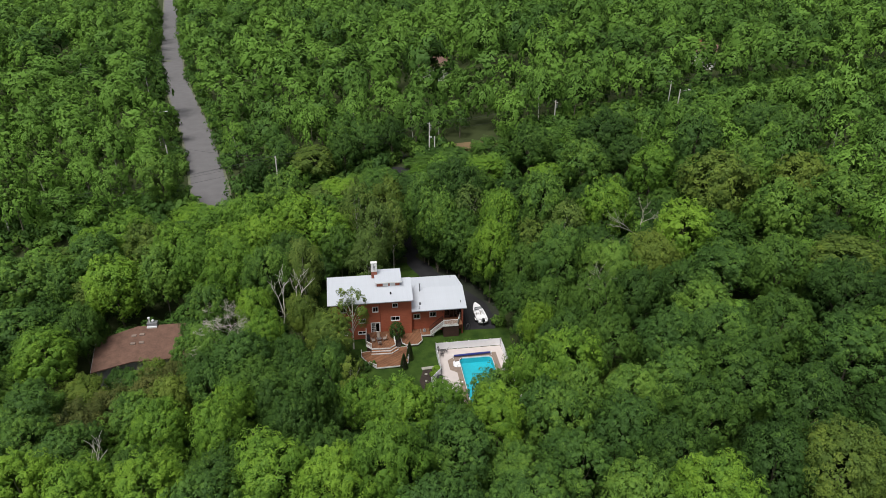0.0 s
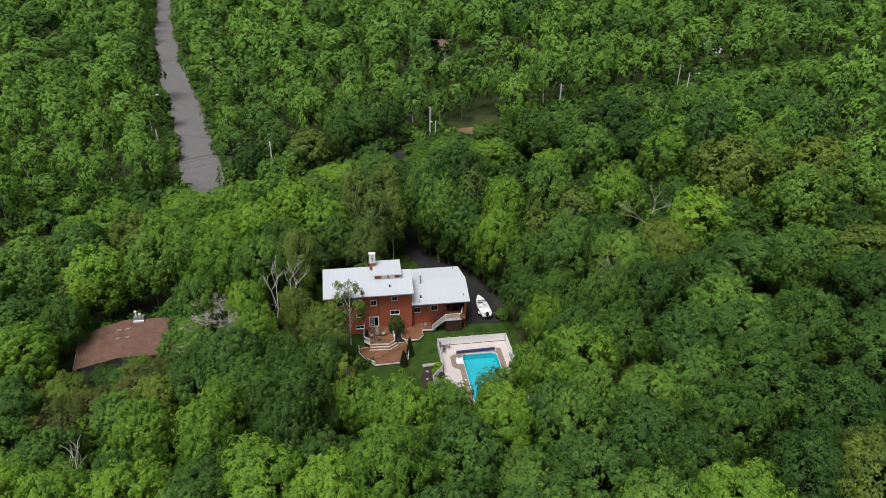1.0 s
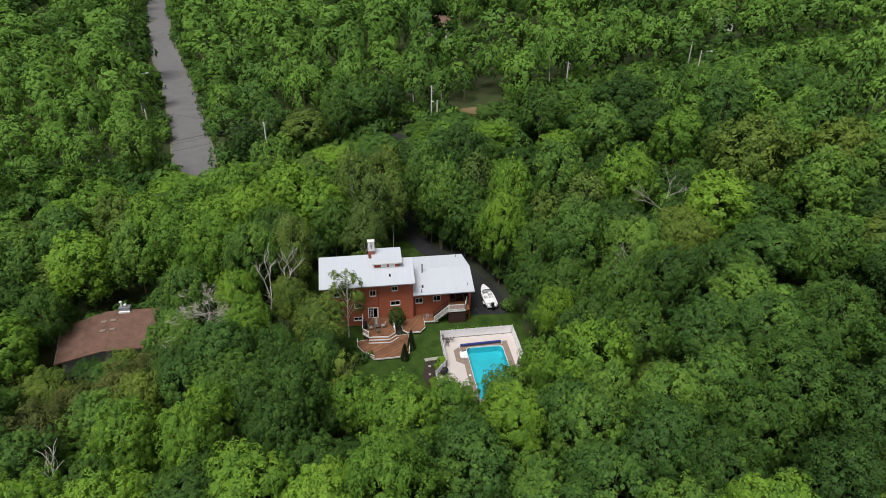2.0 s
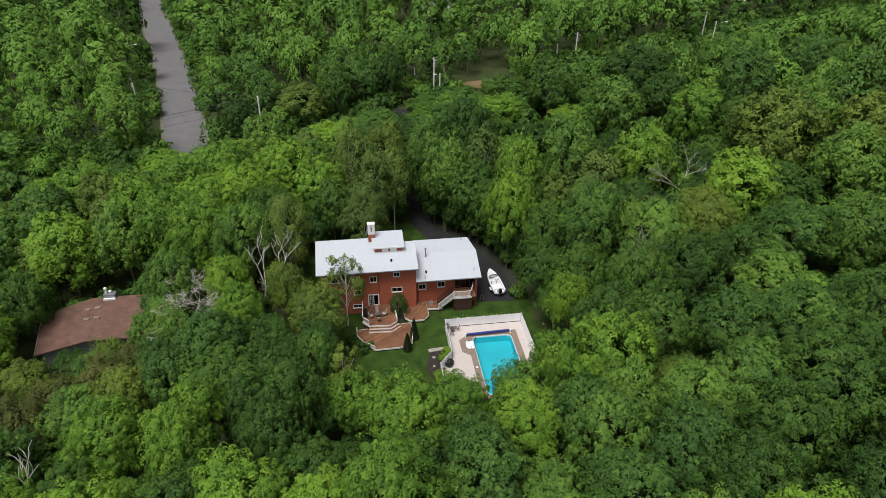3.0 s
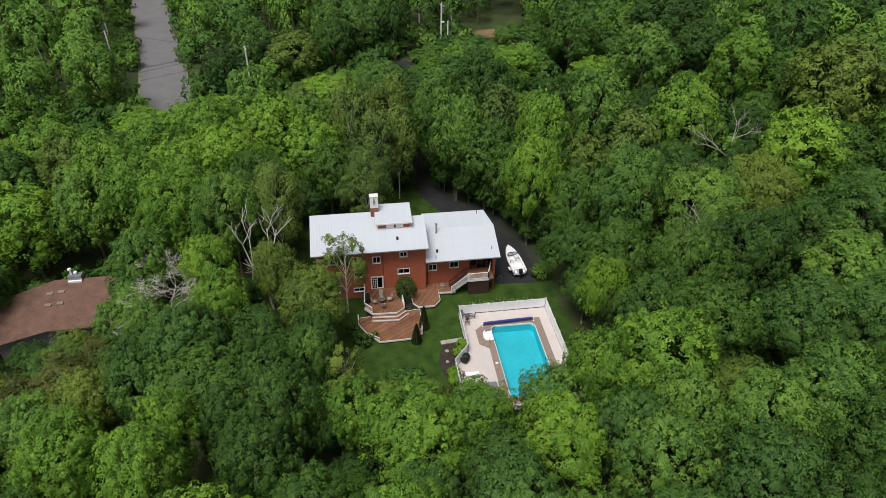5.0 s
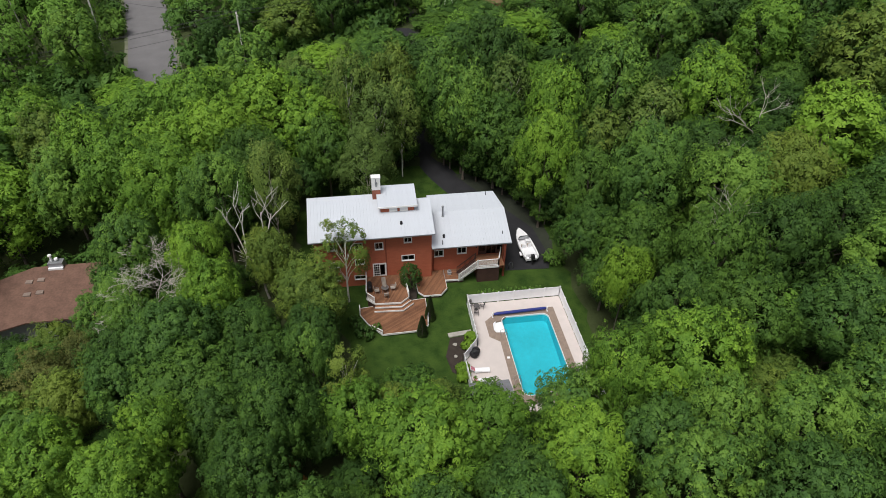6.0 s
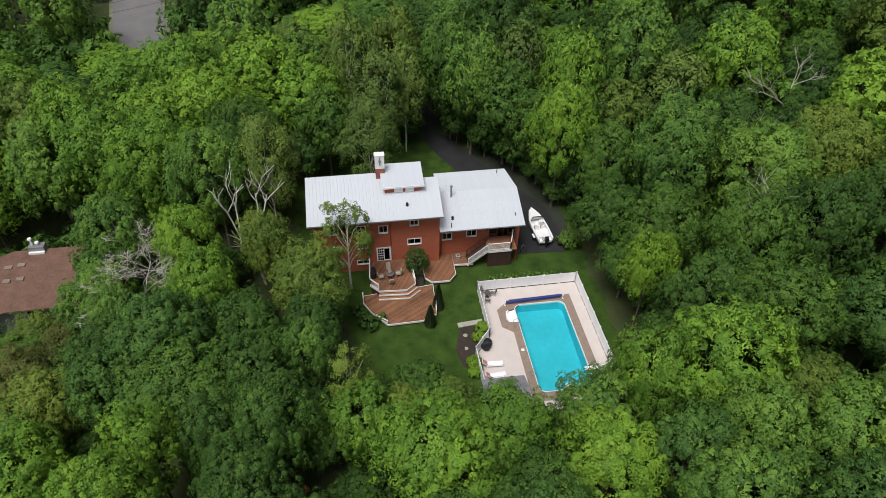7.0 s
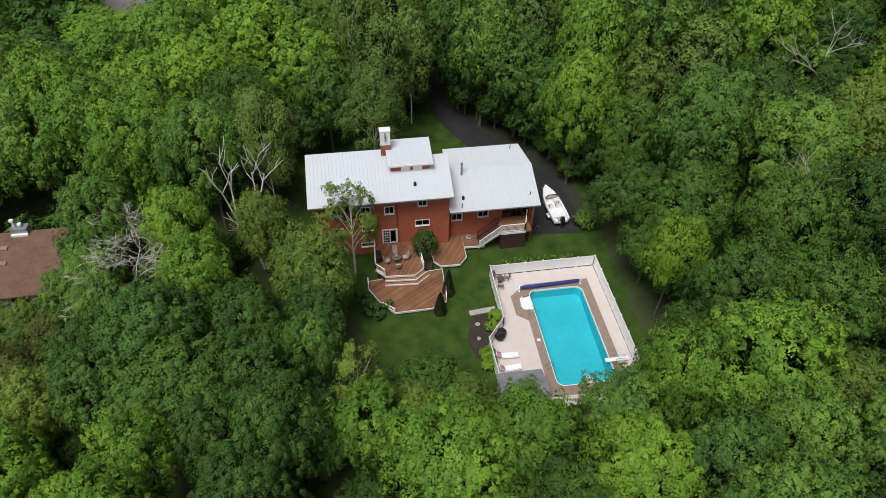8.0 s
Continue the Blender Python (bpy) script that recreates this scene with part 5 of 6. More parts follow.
def leaf_cloud(rng, radius, up, down, top, lobes, tufts, leaves, spray, low=-0.7, lump=0.40, tuft=0.31, open_=0.0, ragged_=0.12, round_=1.0, whole=0.40, core=120, spread=0.31, stand_=0.24):
    """Leaves in tufts on the boughs of a domed crown: corners (n, 3, 3), the way each leaf looks (n, 3), the bough ends."""
    mid_z = top - up
    tris, ways, centres = [], [], []
    lift = np.array((0.0, 0.0, 1.0))
    for k in range(lobes):
        sz = 1 - (1 - low) * (k + rng.uniform(0.2, 0.8)) / lobes
        turn = k * 2.399963 + rng.uniform(-0.5, 0.5)
        flat = math.sqrt(max(0.0, 1 - sz * sz)) ** round_
        bulge = 1 + 0.13 * math.sin(turn * 2 + lobes) + rng.uniform(-ragged_, ragged_)
        deep = up if sz > 0 else down
        p = np.array((radius * flat * bulge * math.cos(turn), radius * flat * bulge * math.sin(turn), mid_z + deep * sz * (1 + rng.uniform(-ragged_, ragged_) * 0.6)))
        out = np.array((math.cos(turn) * flat / radius, math.sin(turn) * flat / radius, sz / deep))
        out /= np.linalg.norm(out)
        size = radius * lump * rng.uniform(0.72, 1.28)
        c = p - out * size * 0.8
        centres.append(c)
        n = max(3, int(tufts * rng.uniform(0.8, 1.2) * (size / (radius * lump)) ** 1.5))
        d = unit(rng.normal(size=(n, 3)) * 0.62 + out * 0.85 + lift * 0.50)
        ends = c + d * size * rng.uniform(0.99 - spread, 0.99 + spread + open_ * 0.2, (n, 1))
        # a few shoots stand out beyond the rest
        ends += (out * 0.4 + lift * 0.9) * size * 0.55 * rng.uniform(0, 1, (n, 1)) ** 4
        m = leaves
        g = unit(rng.normal(size=(n, m, 3)) * 0.8 + (d * 0.65 + lift * 0.45)[:, None])
        girth = size * tuft * rng.uniform(0.65, 1.4, (n, 1, 1))
        pos = (ends[:, None] + g * (0.86, 0.86, 1.30) * girth * rng.uniform(0.90, 1.05 + open_ * 0.2, (n, m, 1))).reshape(-1, 3)
        q = len(pos)
        way = unit(g.reshape(-1, 3) * 0.80 + np.repeat(d, m, 0) * 0.35 + out * whole + rng.normal(size=(q, 3)) * 0.06)
        nor = unit(g.reshape(-1, 3) * 0.7 + way * 0.5 + rng.normal(size=(q, 3)) * 0.14)
        t = unit(np.cross(nor, rng.normal(size=(q, 3))))
        b = np.cross(nor, t)
        s = spray * rng.uniform(0.6, 1.35, (q, 1))
        # some leaves stand out from the tuft, the others lie along it
        stand = np.where(rng.uniform(0, 1, (q, 1)) < stand_, rng.uniform(0.5, 1.2, (q, 1)), -0.12)
        tris.append(np.stack((pos - t * s * 0.75 + b * s * 0.55, pos + t * s * 1.2 + nor * s * stand, pos - t * s * 0.55 - b * s * 0.6), 1))
        ways.append(way)
        # broader leaves inside the bough close it
        e = unit(rng.normal(size=(core, 3)) * 0.7 + out + lift * 0.3)
        pos, s = c + e * size * rng.uniform(0.42, 0.72, (core, 1)), size * (0.17 if core > 100 else 0.24) * rng.uniform(0.7, 1.2, (core, 1))
        t = unit(np.cross(e, rng.normal(size=(core, 3))))
        b = np.cross(e, t)
        tris.append(np.stack((pos - t * s * 0.75 + b * s * 0.6, pos + t * s, pos - t * s * 0.6 - b * s * 0.65), 1))
        ways.append(unit(e + out * whole))
    return np.concatenate(tris), np.concatenate(ways), centres


def cloud_mesh(name, tris, ways, material, tint=None, shade=None):
    me = bpy.data.meshes.new(name)
    n = len(tris)
    me.vertices.add(n * 3)
    me.vertices.foreach_set("co", tris.astype(np.float32).ravel())
    me.loops.add(n * 3)
    me.loops.foreach_set("vertex_index", np.arange(n * 3, dtype=np.int32))
    me.polygons.add(n)
    me.polygons.foreach_set("loop_start", np.arange(0, n * 3, 3, dtype=np.int32))
    me.update(calc_edges=True)
    me.attributes.new("facing", "FLOAT_VECTOR", "FACE").data.foreach_set("vector", ways.astype(np.float32).ravel())
    if tint is not None:
        me.attributes.new("tint", "FLOAT", "FACE").data.foreach_set("value", tint.astype(np.float32))
    if shade is not None:
        me.attributes.new("shade", "FLOAT", "FACE").data.foreach_set("value", shade.astype(np.float32))
    me.materials.append(material)
    return me


def trunk_bm(rng, centres, high, girth, lean=0.5, limbs=9, n=6):
    bm = bmesh.new()
    pts, rad = [], []
    for k in range(6):
        u = k / 5
        pts.append(Vector((lean * u * u * math.cos(girth * 40), lean * u * u * math.sin(girth * 40), -0.4 + (high + 0.4) * u)))
        rad.append(girth * (1.25 if k == 0 else 1 - 0.85 * u))
    tube(bm, pts, rad, n + 2)
    for c in [centres[i] for i in rng.choice(len(centres), min(limbs, len(centres)), replace=False)]:
        u = min(0.9, max(0.3, (c[2] - 2.0) / high * 0.8))
        k = u * 5
        a = pts[int(k)].lerp(pts[min(5, int(k) + 1)], k - int(k))
        c = Vector(c)
        m = a.lerp(c, 0.5) + Vector((rng.uniform(-0.4, 0.4), rng.uniform(-0.4, 0.4), rng.uniform(0.0, 0.6)))
        r = girth * (1 - 0.85 * u) * 0.6
        tube(bm, [a, m, c], [r, r * 0.6, 0.02], n - 1)
    return bm


KINDS = {
    # name: radius, crown height above and below its widest, top, boughs, tufts, leaves, spray, girth, bark, leaf, limbs, more
    "maple_tree": (4.2, 5.0, 5.6, 14.8, 34, 20, 34, 0.138, 0.22, M_BARK, M_MAPLE_LEAF, 9, dict(round_=0.9)),
    "leafy_tree": (4.2, 4.8, 5.6, 14.8, 34, 20, 34, 0.138, 0.22, M_BARK, M_LEAF, 9, dict(lump=0.38, ragged_=0.16)),
    "oak_tree": (4.6, 4.6, 5.4, 13.8, 38, 20, 34, 0.138, 0.26, M_BARK, M_OAK_LEAF, 10, dict(lump=0.36, ragged_=0.18)),
    "birch_tree": (3.2, 5.2, 4.2, 14.4, 28, 22, 24, 0.125, 0.13, M_WHITE_BARK, M_BIRCH_LEAF, 16, dict(lump=0.38, open_=0.5, tuft=0.42, ragged_=0.22, core=14)),
    "olive_tree": (4.4, 4.8, 5.4, 14.0, 34, 20, 28, 0.150, 0.20, M_BARK, M_OLIVE, 9, dict(ragged_=0.16)),
    "yellow_maple": (3.2, 3.0, 1.9, 10.0, 24, 22, 24, 0.135, 0.15, M_BARK, M_LIME, 12, dict(open_=0.3, ragged_=0.22)),
    "fading_maple": (3.6, 4.4, 3.4, 10.0, 24, 24, 20, 0.128, 0.17, M_BARK, M_FADING, 10, dict(open_=0.4, ragged_=0.2)),
    "slim_birch": (2.6, 4.6, 3.6, 13.2, 16, 18, 24, 0.110, 0.15, M_WHITE_BARK, M_OLIVE, 13, dict(lump=0.32, open_=0.6, tuft=0.45, ragged_=0.30, core=8)),
}
LABELS = {
    "maple_tree": "broad bright green maple in full leaf in the forest",
    "leafy_tree": "round-crowned mid-green broadleaf tree in the forest",
    "oak_tree": "spreading dark green broadleaf tree in the forest",
    "birch_tree": "slender white-barked birch with airy pale foliage",
    "olive_tree": "broad olive-green tree in full leaf in the forest",
    "yellow_maple": "yellowing maple with an open crown beside the clearing",
    "fading_maple": "tree with dull olive-brown fading leaves in the forest",
    "slim_birch": "thin white birch with sparse leaves beside the house lawn",
}


def make_tree(name, seed, plain=False):
    radius, up, down, top, lobes, tufts, leaves, spray, girth, bark, leaf, limbs, more = KINDS[name]
    if plain:
        tufts, leaves, spray = int(tufts * 0.8), int(leaves * 0.55), spray * 1.5
    rng = np.random.default_rng(seed)
    t = thing(name, (0, 0, 0), LABELS[name], "tree", "forest trees")
    tris, ways, centres = leaf_cloud(rng, radius, up, down, top, lobes, tufts, leaves, spray, **more)
    part("trunk", trunk_bm(rng, centres, top * 0.88, girth, limbs=limbs), bark, t, "pale bark" if bark is M_WHITE_BARK else "")
    # boughs and tufts differ a little in tone
    near = np.argmin(((tris[:, 0, None, :] - np.array(centres)[None]) ** 2).sum(2), 1)
    shoot = rng.normal(0, 0.27, len(tris) // leaves + 1)[np.arange(len(tris)) // leaves]
    crown = new("crown", cloud_mesh("crown", tris, ways, leaf, shade=rng.normal(0, 0.12, len(centres))[near] + shoot))
    crown.parent = t
    return t


COUNTS = (("maple_tree", 4), ("leafy_tree", 3), ("oak_tree", 3), ("birch_tree", 3), ("olive_tree", 2), ("slim_birch", 2), ("yellow_maple", 2), ("fading_maple", 2))
MODELS = {k: [make_tree(k, 10 * i + j) for j in range(n)] for i, (k, n) in enumerate(COUNTS)}
PLAIN_MODELS = {k: [make_tree(k, 200 + 10 * i + j, True) for j in range(n)] for i, (k, n) in enumerate(COUNTS[:5])}
USED = set()
rnd = random.Random(7)
TREES = []


def plant(kind, x, y, top, radius, plain=False):
    """A tree of that kind whose top stands top metres high and whose crown is that wide."""
    z = lie(x, y)
    models = (PLAIN_MODELS if plain else MODELS)[kind]
    model = rnd.choice([m for m in models if m.name not in USED] or models)
    s, wide = (top - z) / (KINDS[kind][3] + 0.3), radius / KINDS[kind][0]
    m = Matrix.LocRotScale((x, y, z), Euler((0, 0, rnd.uniform(0, math.tau))), None)
    if model.name not in USED:
        USED.add(model.name)
        ob = model
        ob.matrix_basis = m
    else:
        ob = copy_thing(model, m)
    ob.scale = (wide, wide, s)
    TREES.append((x, y, radius))
    return ob


# trees that stand out from the forest: kind, x, y, height of the top, radius of the crown
FRONT_ROW = [
    ("maple_tree", -12.4, -23.2, 13.4, 4.3),
    ("maple_tree", -6.4, -21.0, 10.8, 3.6),
    ("leafy_tree", 1.4, -21.2, 12.4, 3.0),
    ("maple_tree", 0.9, -26.2, 13.6, 3.5),
    ("maple_tree", 6.6, -19.4, 15.6, 2.9),
    ("maple_tree", 12.6, -20.3, 17.2, 4.3),
    ("leafy_tree", 12.5, -26.3, 15.8, 3.2),
    ("leafy_tree", 7.4, -26.6, 14.2, 3.4),
    ("leafy_tree", 8.1, -31.4, 16.4, 3.6),
    ("leafy_tree", 16.1, -34.0, 16.4, 3.8),
    ("oak_tree", 27.6, -33.2, 17.4, 4.2),
    ("maple_tree", -14.8, -36.0, 17.6, 4.0),
    ("maple_tree", -18.0, -18.3, 10.9, 2.9),
    ("olive_tree", -14.5, -16.4, 8.0, 1.9),
    ("slim_birch", -18.8, -15.0, 12.2, 2.0),
    ("leafy_tree", -22.4, -10.8, 11.9, 2.2),
    ("olive_tree", -9.6, -14.6, 5.4, 1.9),
]
FRONT = [
    ("maple_tree", -43.5, -33.7, 13.4, 4.0),
    ("maple_tree", -28.6, -34.5, 15.4, 4.6),
    ("maple_tree", -20.9, -36.9, 15.2, 4.0),
    ("maple_tree", 22.0, -45.5, 17.0, 4.2),
    ("leafy_tree", 13.4, -44.7, 15.6, 4.0),
    ("leafy_tree", 8.6, -38.0, 15.2, 4.0),
    ("leafy_tree", -5.0, -33.6, 15.2, 4.2),
    ("maple_tree", -52.4, -32.4, 12.0, 4.2),
    ("maple_tree", -60.0, -29.0, 11.4, 3.8),
    ("oak_tree", 30.2, -44.0, 18.4, 4.2),
    ("olive_tree", 37.0, -46.0, 19.8, 4.4),
    ("leafy_tree", -9.6, -42.6, 15.4, 4.2),
    ("leafy_tree", 1.3, -42.4, 15.2, 4.2),
    ("oak_tree", 20.4, -38.6, 15.8, 3.8),
    ("leafy_tree", -36.2, -38.0, 14.4, 4.0),
    ("oak_tree", -22.4, -29.4, 11.0, 3.6),
    ("oak_tree", -4.8, -27.6, 11.6, 3.4),
]
WEST_FRONT = [
    ("oak_tree", -25.0, -19.8, 14.2, 3.2),
    ("oak_tree", -30.3, -17.6, 11.0, 3.1),
    ("maple_tree", -35.2, -19.6, 12.9, 2.7),
    ("oak_tree", -26.8, -24.0, 12.6, 3.2),
    ("maple_tree", -36.6, -25.0, 14.4, 3.4),
    ("leafy_tree", -40.2, -12.0, 11.0, 3.0),
    ("oak_tree", -33.6, -13.2, 11.6, 4.6),
    ("leafy_tree", -35.6, -8.4, 13.4, 3.8),
    ("leafy_tree", -40.9, -3.4, 10.6, 2.4),
    ("maple_tree", -32.6, -2.4, 13.4, 2.9),
    ("maple_tree", -34.8, 3.6, 14.3, 3.0),
    ("leafy_tree", -43.9, 8.8, 12.2, 3.4),
    ("maple_tree", -45.7, -19.4, 10.3, 3.6),
    ("oak_tree", -21.9, -17.4, 9.2, 3.0),
    ("oak_tree", -27.4, -12.6, 11.2, 3.4),
    ("oak_tree", -28.6, -6.6, 10.6, 3.2),
    ("olive_tree", -22.6, -0.8, 11.0, 3.5),
    ("oak_tree", -22.4, -5.6, 9.0, 2.8),
    ("oak_tree", -41.4, -7.4, 9.6, 3.0),
]
NEIGHBOUR_SIDE = [
    ("maple_tree", -69.5, 3.0, 9.0, 4.6),
    ("leafy_tree", -67.3, -9.6, 7.6, 4.2),
    ("leafy_tree", -57.4, -21.5, 9.1, 4.0),
    ("leafy_tree", -65.4, -18.5, 8.4, 4.2),
    ("fading_maple", -56.0, -9.6, 5.2, 3.6),
    ("fading_maple", -50.4, -6.6, 6.2, 3.0),
    ("leafy_tree", -76.4, 11.4, 8.4, 4.6),
    ("leafy_tree", -50.6, -14.2, 7.8, 3.6),
    ("fading_maple", -58.4, -14.0, 6.6, 3.4),
    ("olive_tree", -46.2, -11.6, 8.6, 3.0),
    ("leafy_tree", -46.0, 1.4, 7.4, 2.8),
    ("fading_maple", -47.2, -3.4, 5.6, 2.6),
    ("leafy_tree", -43.4, 1.6, 9.2, 2.6),
    ("olive_tree", -52.6, 1.6, 2.6, 2.4),
    ("oak_tree", -57.6, 0.8, 1.8, 2.4),
    ("fading_maple", -48.6, 0.8, 3.4, 2.4),
    ("olive_tree", -62.6, -3.2, 3.6, 3.0),
    ("oak_tree", -44.2, 13.2, 9.5, 2.6),
    ("leafy_tree", -53.4, -2.2, 3.4, 2.8),
    ("leafy_tree", -45.4, 6.4, 7.4, 2.8),
]
WEST = [
    ("maple_tree", -63.4, 21.6, 12.3, 5.2),
    ("leafy_tree", -54.6, 22.8, 13.2, 4.2),
    ("maple_tree", -47.2, 23.0, 15.4, 4.4),
    ("maple_tree", -53.0, 28.6, 15.4, 4.2),
    ("maple_tree", -66.0, 42.6, 12.6, 5.0),
    ("maple_tree", -39.8, 16.8, 16.4, 4.4),
    ("leafy_tree", -33.4, 14.4, 16.6, 3.8),
    ("maple_tree", -47.8, 41.4, 12.6, 4.8),
    ("maple_tree", -35.8, 30.6, 15.6, 4.6),
    ("maple_tree", -39.6, 38.6, 16.5, 4.8),
    ("maple_tree", -29.4, 38.8, 16.2, 5.0),
    ("maple_tree", -23.0, 34.0, 14.2, 4.6),
    ("leafy_tree", -33.4, 50.8, 16.9, 4.4),
    ("oak_tree", -30.6, 24.4, 14.0, 4.0),
    ("maple_tree", -41.8, 28.4, 14.6, 4.4),
    ("olive_tree", -60.1, 35.4, 12.6, 4.6),
    ("leafy_tree", -70.4, 34.0, 11.4, 4.8),
    ("leafy_tree", -83.0, 27.0, 10.2, 4.8),
]
NORTH = [
    ("birch_tree", -14.8, 22.4, 14.2, 3.2),
    ("birch_tree", -27.2, 15.0, 17.0, 2.8),
    ("olive_tree", -27.4, 5.4, 11.4, 2.5),
    ("birch_tree", -12.8, 30.6, 17.3, 3.0),
    ("birch_tree", -9.0, 33.6, 15.6, 2.6),
    ("birch_tree", -16.6, 35.4, 20.2, 2.8),
    ("oak_tree", -20.4, 28.4, 12.6, 3.4),
    ("leafy_tree", 0.6, 31.6, 18.2, 3.6),
    ("oak_tree", 12.2, 21.6, 14.6, 3.2),
    ("oak_tree", 6.9, 44.8, 20.0, 4.6),
    ("birch_tree", 7.8, 34.8, 17.7, 3.4),
    ("maple_tree", 12.2, 25.4, 20.6, 3.8),
    ("maple_tree", 9.4, 17.6, 17.4, 3.4),
    ("olive_tree", 18.0, 21.0, 15.4, 3.6),
    ("leafy_tree", 23.2, 30.6, 21.5, 4.4),
    ("birch_tree", 26.0, 23.4, 18.4, 3.8),
    ("maple_tree", 34.8, 25.4, 22.0, 4.6),
    ("leafy_tree", -1.4, 43.0, 17.6, 4.0),
    ("olive_tree", -9.8, 43.4, 17.0, 3.8),
    ("oak_tree", -1.8, 36.4, 15.6, 3.2),
    ("oak_tree", -8.0, 38.4, 13.8, 3.0),
    ("oak_tree", 6.2, 30.2, 14.4, 3.2),
    ("oak_tree", 9.8, 22.2, 12.6, 2.8),
]
BEHIND = [
    ("oak_tree", 4.9, 28.6, 14.6, 4.4),
    ("oak_tree", 8.6, 23.0, 14.2, 4.0),
    ("oak_tree", 0.6, 33.6, 14.0, 3.8),
    ("oak_tree", 2.6, 30.8, 6.4, 2.4),
    ("oak_tree", 6.0, 26.6, 6.4, 2.4),
    ("oak_tree", 9.4, 20.4, 6.2, 2.2),
    ("oak_tree", -1.0, 35.0, 6.4, 2.2),
    ("oak_tree", -8.6, 36.2, 5.2, 2.0),
    ("oak_tree", -12.4, 36.4, 4.2, 2.0),
    ("oak_tree", -16.2, 35.0, 5.0, 2.2),
    ("oak_tree", 5.2, 31.6, 8.4, 3.0),
    ("oak_tree", 1.4, 34.6, 8.6, 2.6),
    ("oak_tree", 8.9, 27.2, 8.2, 2.8),
    ("oak_tree", 12.0, 17.6, 8.0, 2.6),
    ("oak_tree", -10.2, 38.6, 7.0, 2.6),
    ("oak_tree", -14.2, 37.6, 7.4, 2.8),
    ("oak_tree", -19.0, 33.2, 7.0, 2.8),
    ("oak_tree", 0.2, 39.0, 8.0, 2.6),
    ("oak_tree", -23.8, 27.0, 7.6, 2.6),
]
EAST = [
    ("leafy_tree", 19.6, 8.2, 20.2, 4.4),
    ("leafy_tree", 27.8, 3.4, 19.4, 4.4),
    ("maple_tree", 44.5, 10.6, 22.6, 5.0),
    ("leafy_tree", 47.1, -2.4, 20.4, 4.8),
    ("oak_tree", 21.6, -6.2, 18.0, 3.8),
    ("oak_tree", 29.6, -5.8, 18.6, 4.0),
    ("leafy_tree", 38.6, -11.6, 18.4, 4.8),
    ("yellow_maple", 12.6, -5.2, 12.8, 2.4),
    ("oak_tree", 15.7, -11.2, 15.2, 3.7),
    ("oak_tree", 12.6, 6.2, 10.8, 3.4),
    ("oak_tree", 14.4, 13.6, 14.0, 3.4),
    ("oak_tree", 16.0, 0.6, 13.6, 3.6),
    ("olive_tree", 36.2, 4.6, 19.4, 4.2),
    ("oak_tree", 28.4, 12.6, 17.4, 4.4),
    ("oak_tree", 12.6, -0.4, 8.0, 2.6),
    ("oak_tree", 12.9, -11.6, 9.0, 2.6),
    ("oak_tree", 21.4, -13.8, 15.6, 4.0),
]
EAST_FRONT = [
    ("oak_tree", 34.6, -29.2, 19.6, 5.2),
    ("leafy_tree", 19.6, -27.4, 16.2, 3.8),
    ("leafy_tree", 26.4, -26.4, 17.6, 4.2),
    ("oak_tree", 38.8, -37.0, 20.6, 4.6),
    ("leafy_tree", 50.0, -29.4, 22.6, 4.8),
    ("oak_tree", 58.2, -16.3, 23.4, 4.8),
    ("oak_tree", 44.4, -21.6, 21.4, 4.4),
    ("leafy_tree", 36.4, -20.0, 19.8, 4.2),
    ("leafy_tree", 29.6, -17.6, 18.0, 4.0),
    ("oak_tree", 53.0, -6.9, 23.0, 4.4),
]
FAR_EAST = [
    ("maple_tree", 51.2, 39.0, 24.2, 4.8),
    ("olive_tree", 57.8, 23.2, 27.2, 6.0),
    ("olive_tree", 80.6, 27.6, 24.6, 5.0),
    ("leafy_tree", 66.4, 49.0, 27.4, 5.0),
    ("leafy_tree", 64.9, 12.2, 25.4, 5.0),
    ("leafy_tree", 82.0, 16.5, 24.6, 5.6),
    ("leafy_tree", 90.7, 61.8, 26.6, 5.4),
    ("oak_tree", 50.2, 66.4, 24.0, 6.2),
    ("oak_tree", 29.4, 65.0, 21.9, 5.4),
    ("leafy_tree", 71.2, 35.0, 25.6, 5.0),
    ("leafy_tree", 38.6, 49.6, 22.6, 5.0),
]
for rows in (FRONT_ROW, FRONT, WEST_FRONT, NEIGHBOUR_SIDE, WEST, NORTH, BEHIND, EAST, EAST_FRONT, FAR_EAST):
    for kind, x, y, top, radius in rows:
        plant(kind, x, y, top, radius, math.hypot(x + 17, y + 62) > 88 and kind in PLAIN_MODELS)
# saplings at the edge of the driveway
for x, y, top in ((2.6, 33.0, 3.2), (4.4, 30.8, 2.8), (6.1, 28.7, 3.4), (7.6, 26.4, 2.9), (8.9, 23.6, 3.3), (10.2, 21.0, 2.9), (10.6, 18.2, 3.4)):
    plant("oak_tree", x, y, top, 1.8, True)
plant("slim_birch", -18.6, 5.2, 12.6, 2.5)
NEIGHBOUR = [(-66, 1), (-47, 3), (-46, 17), (-66, 15)]
YARDS = [(20, 172), (134, 164), (-140.6, 229), (19, 92)]


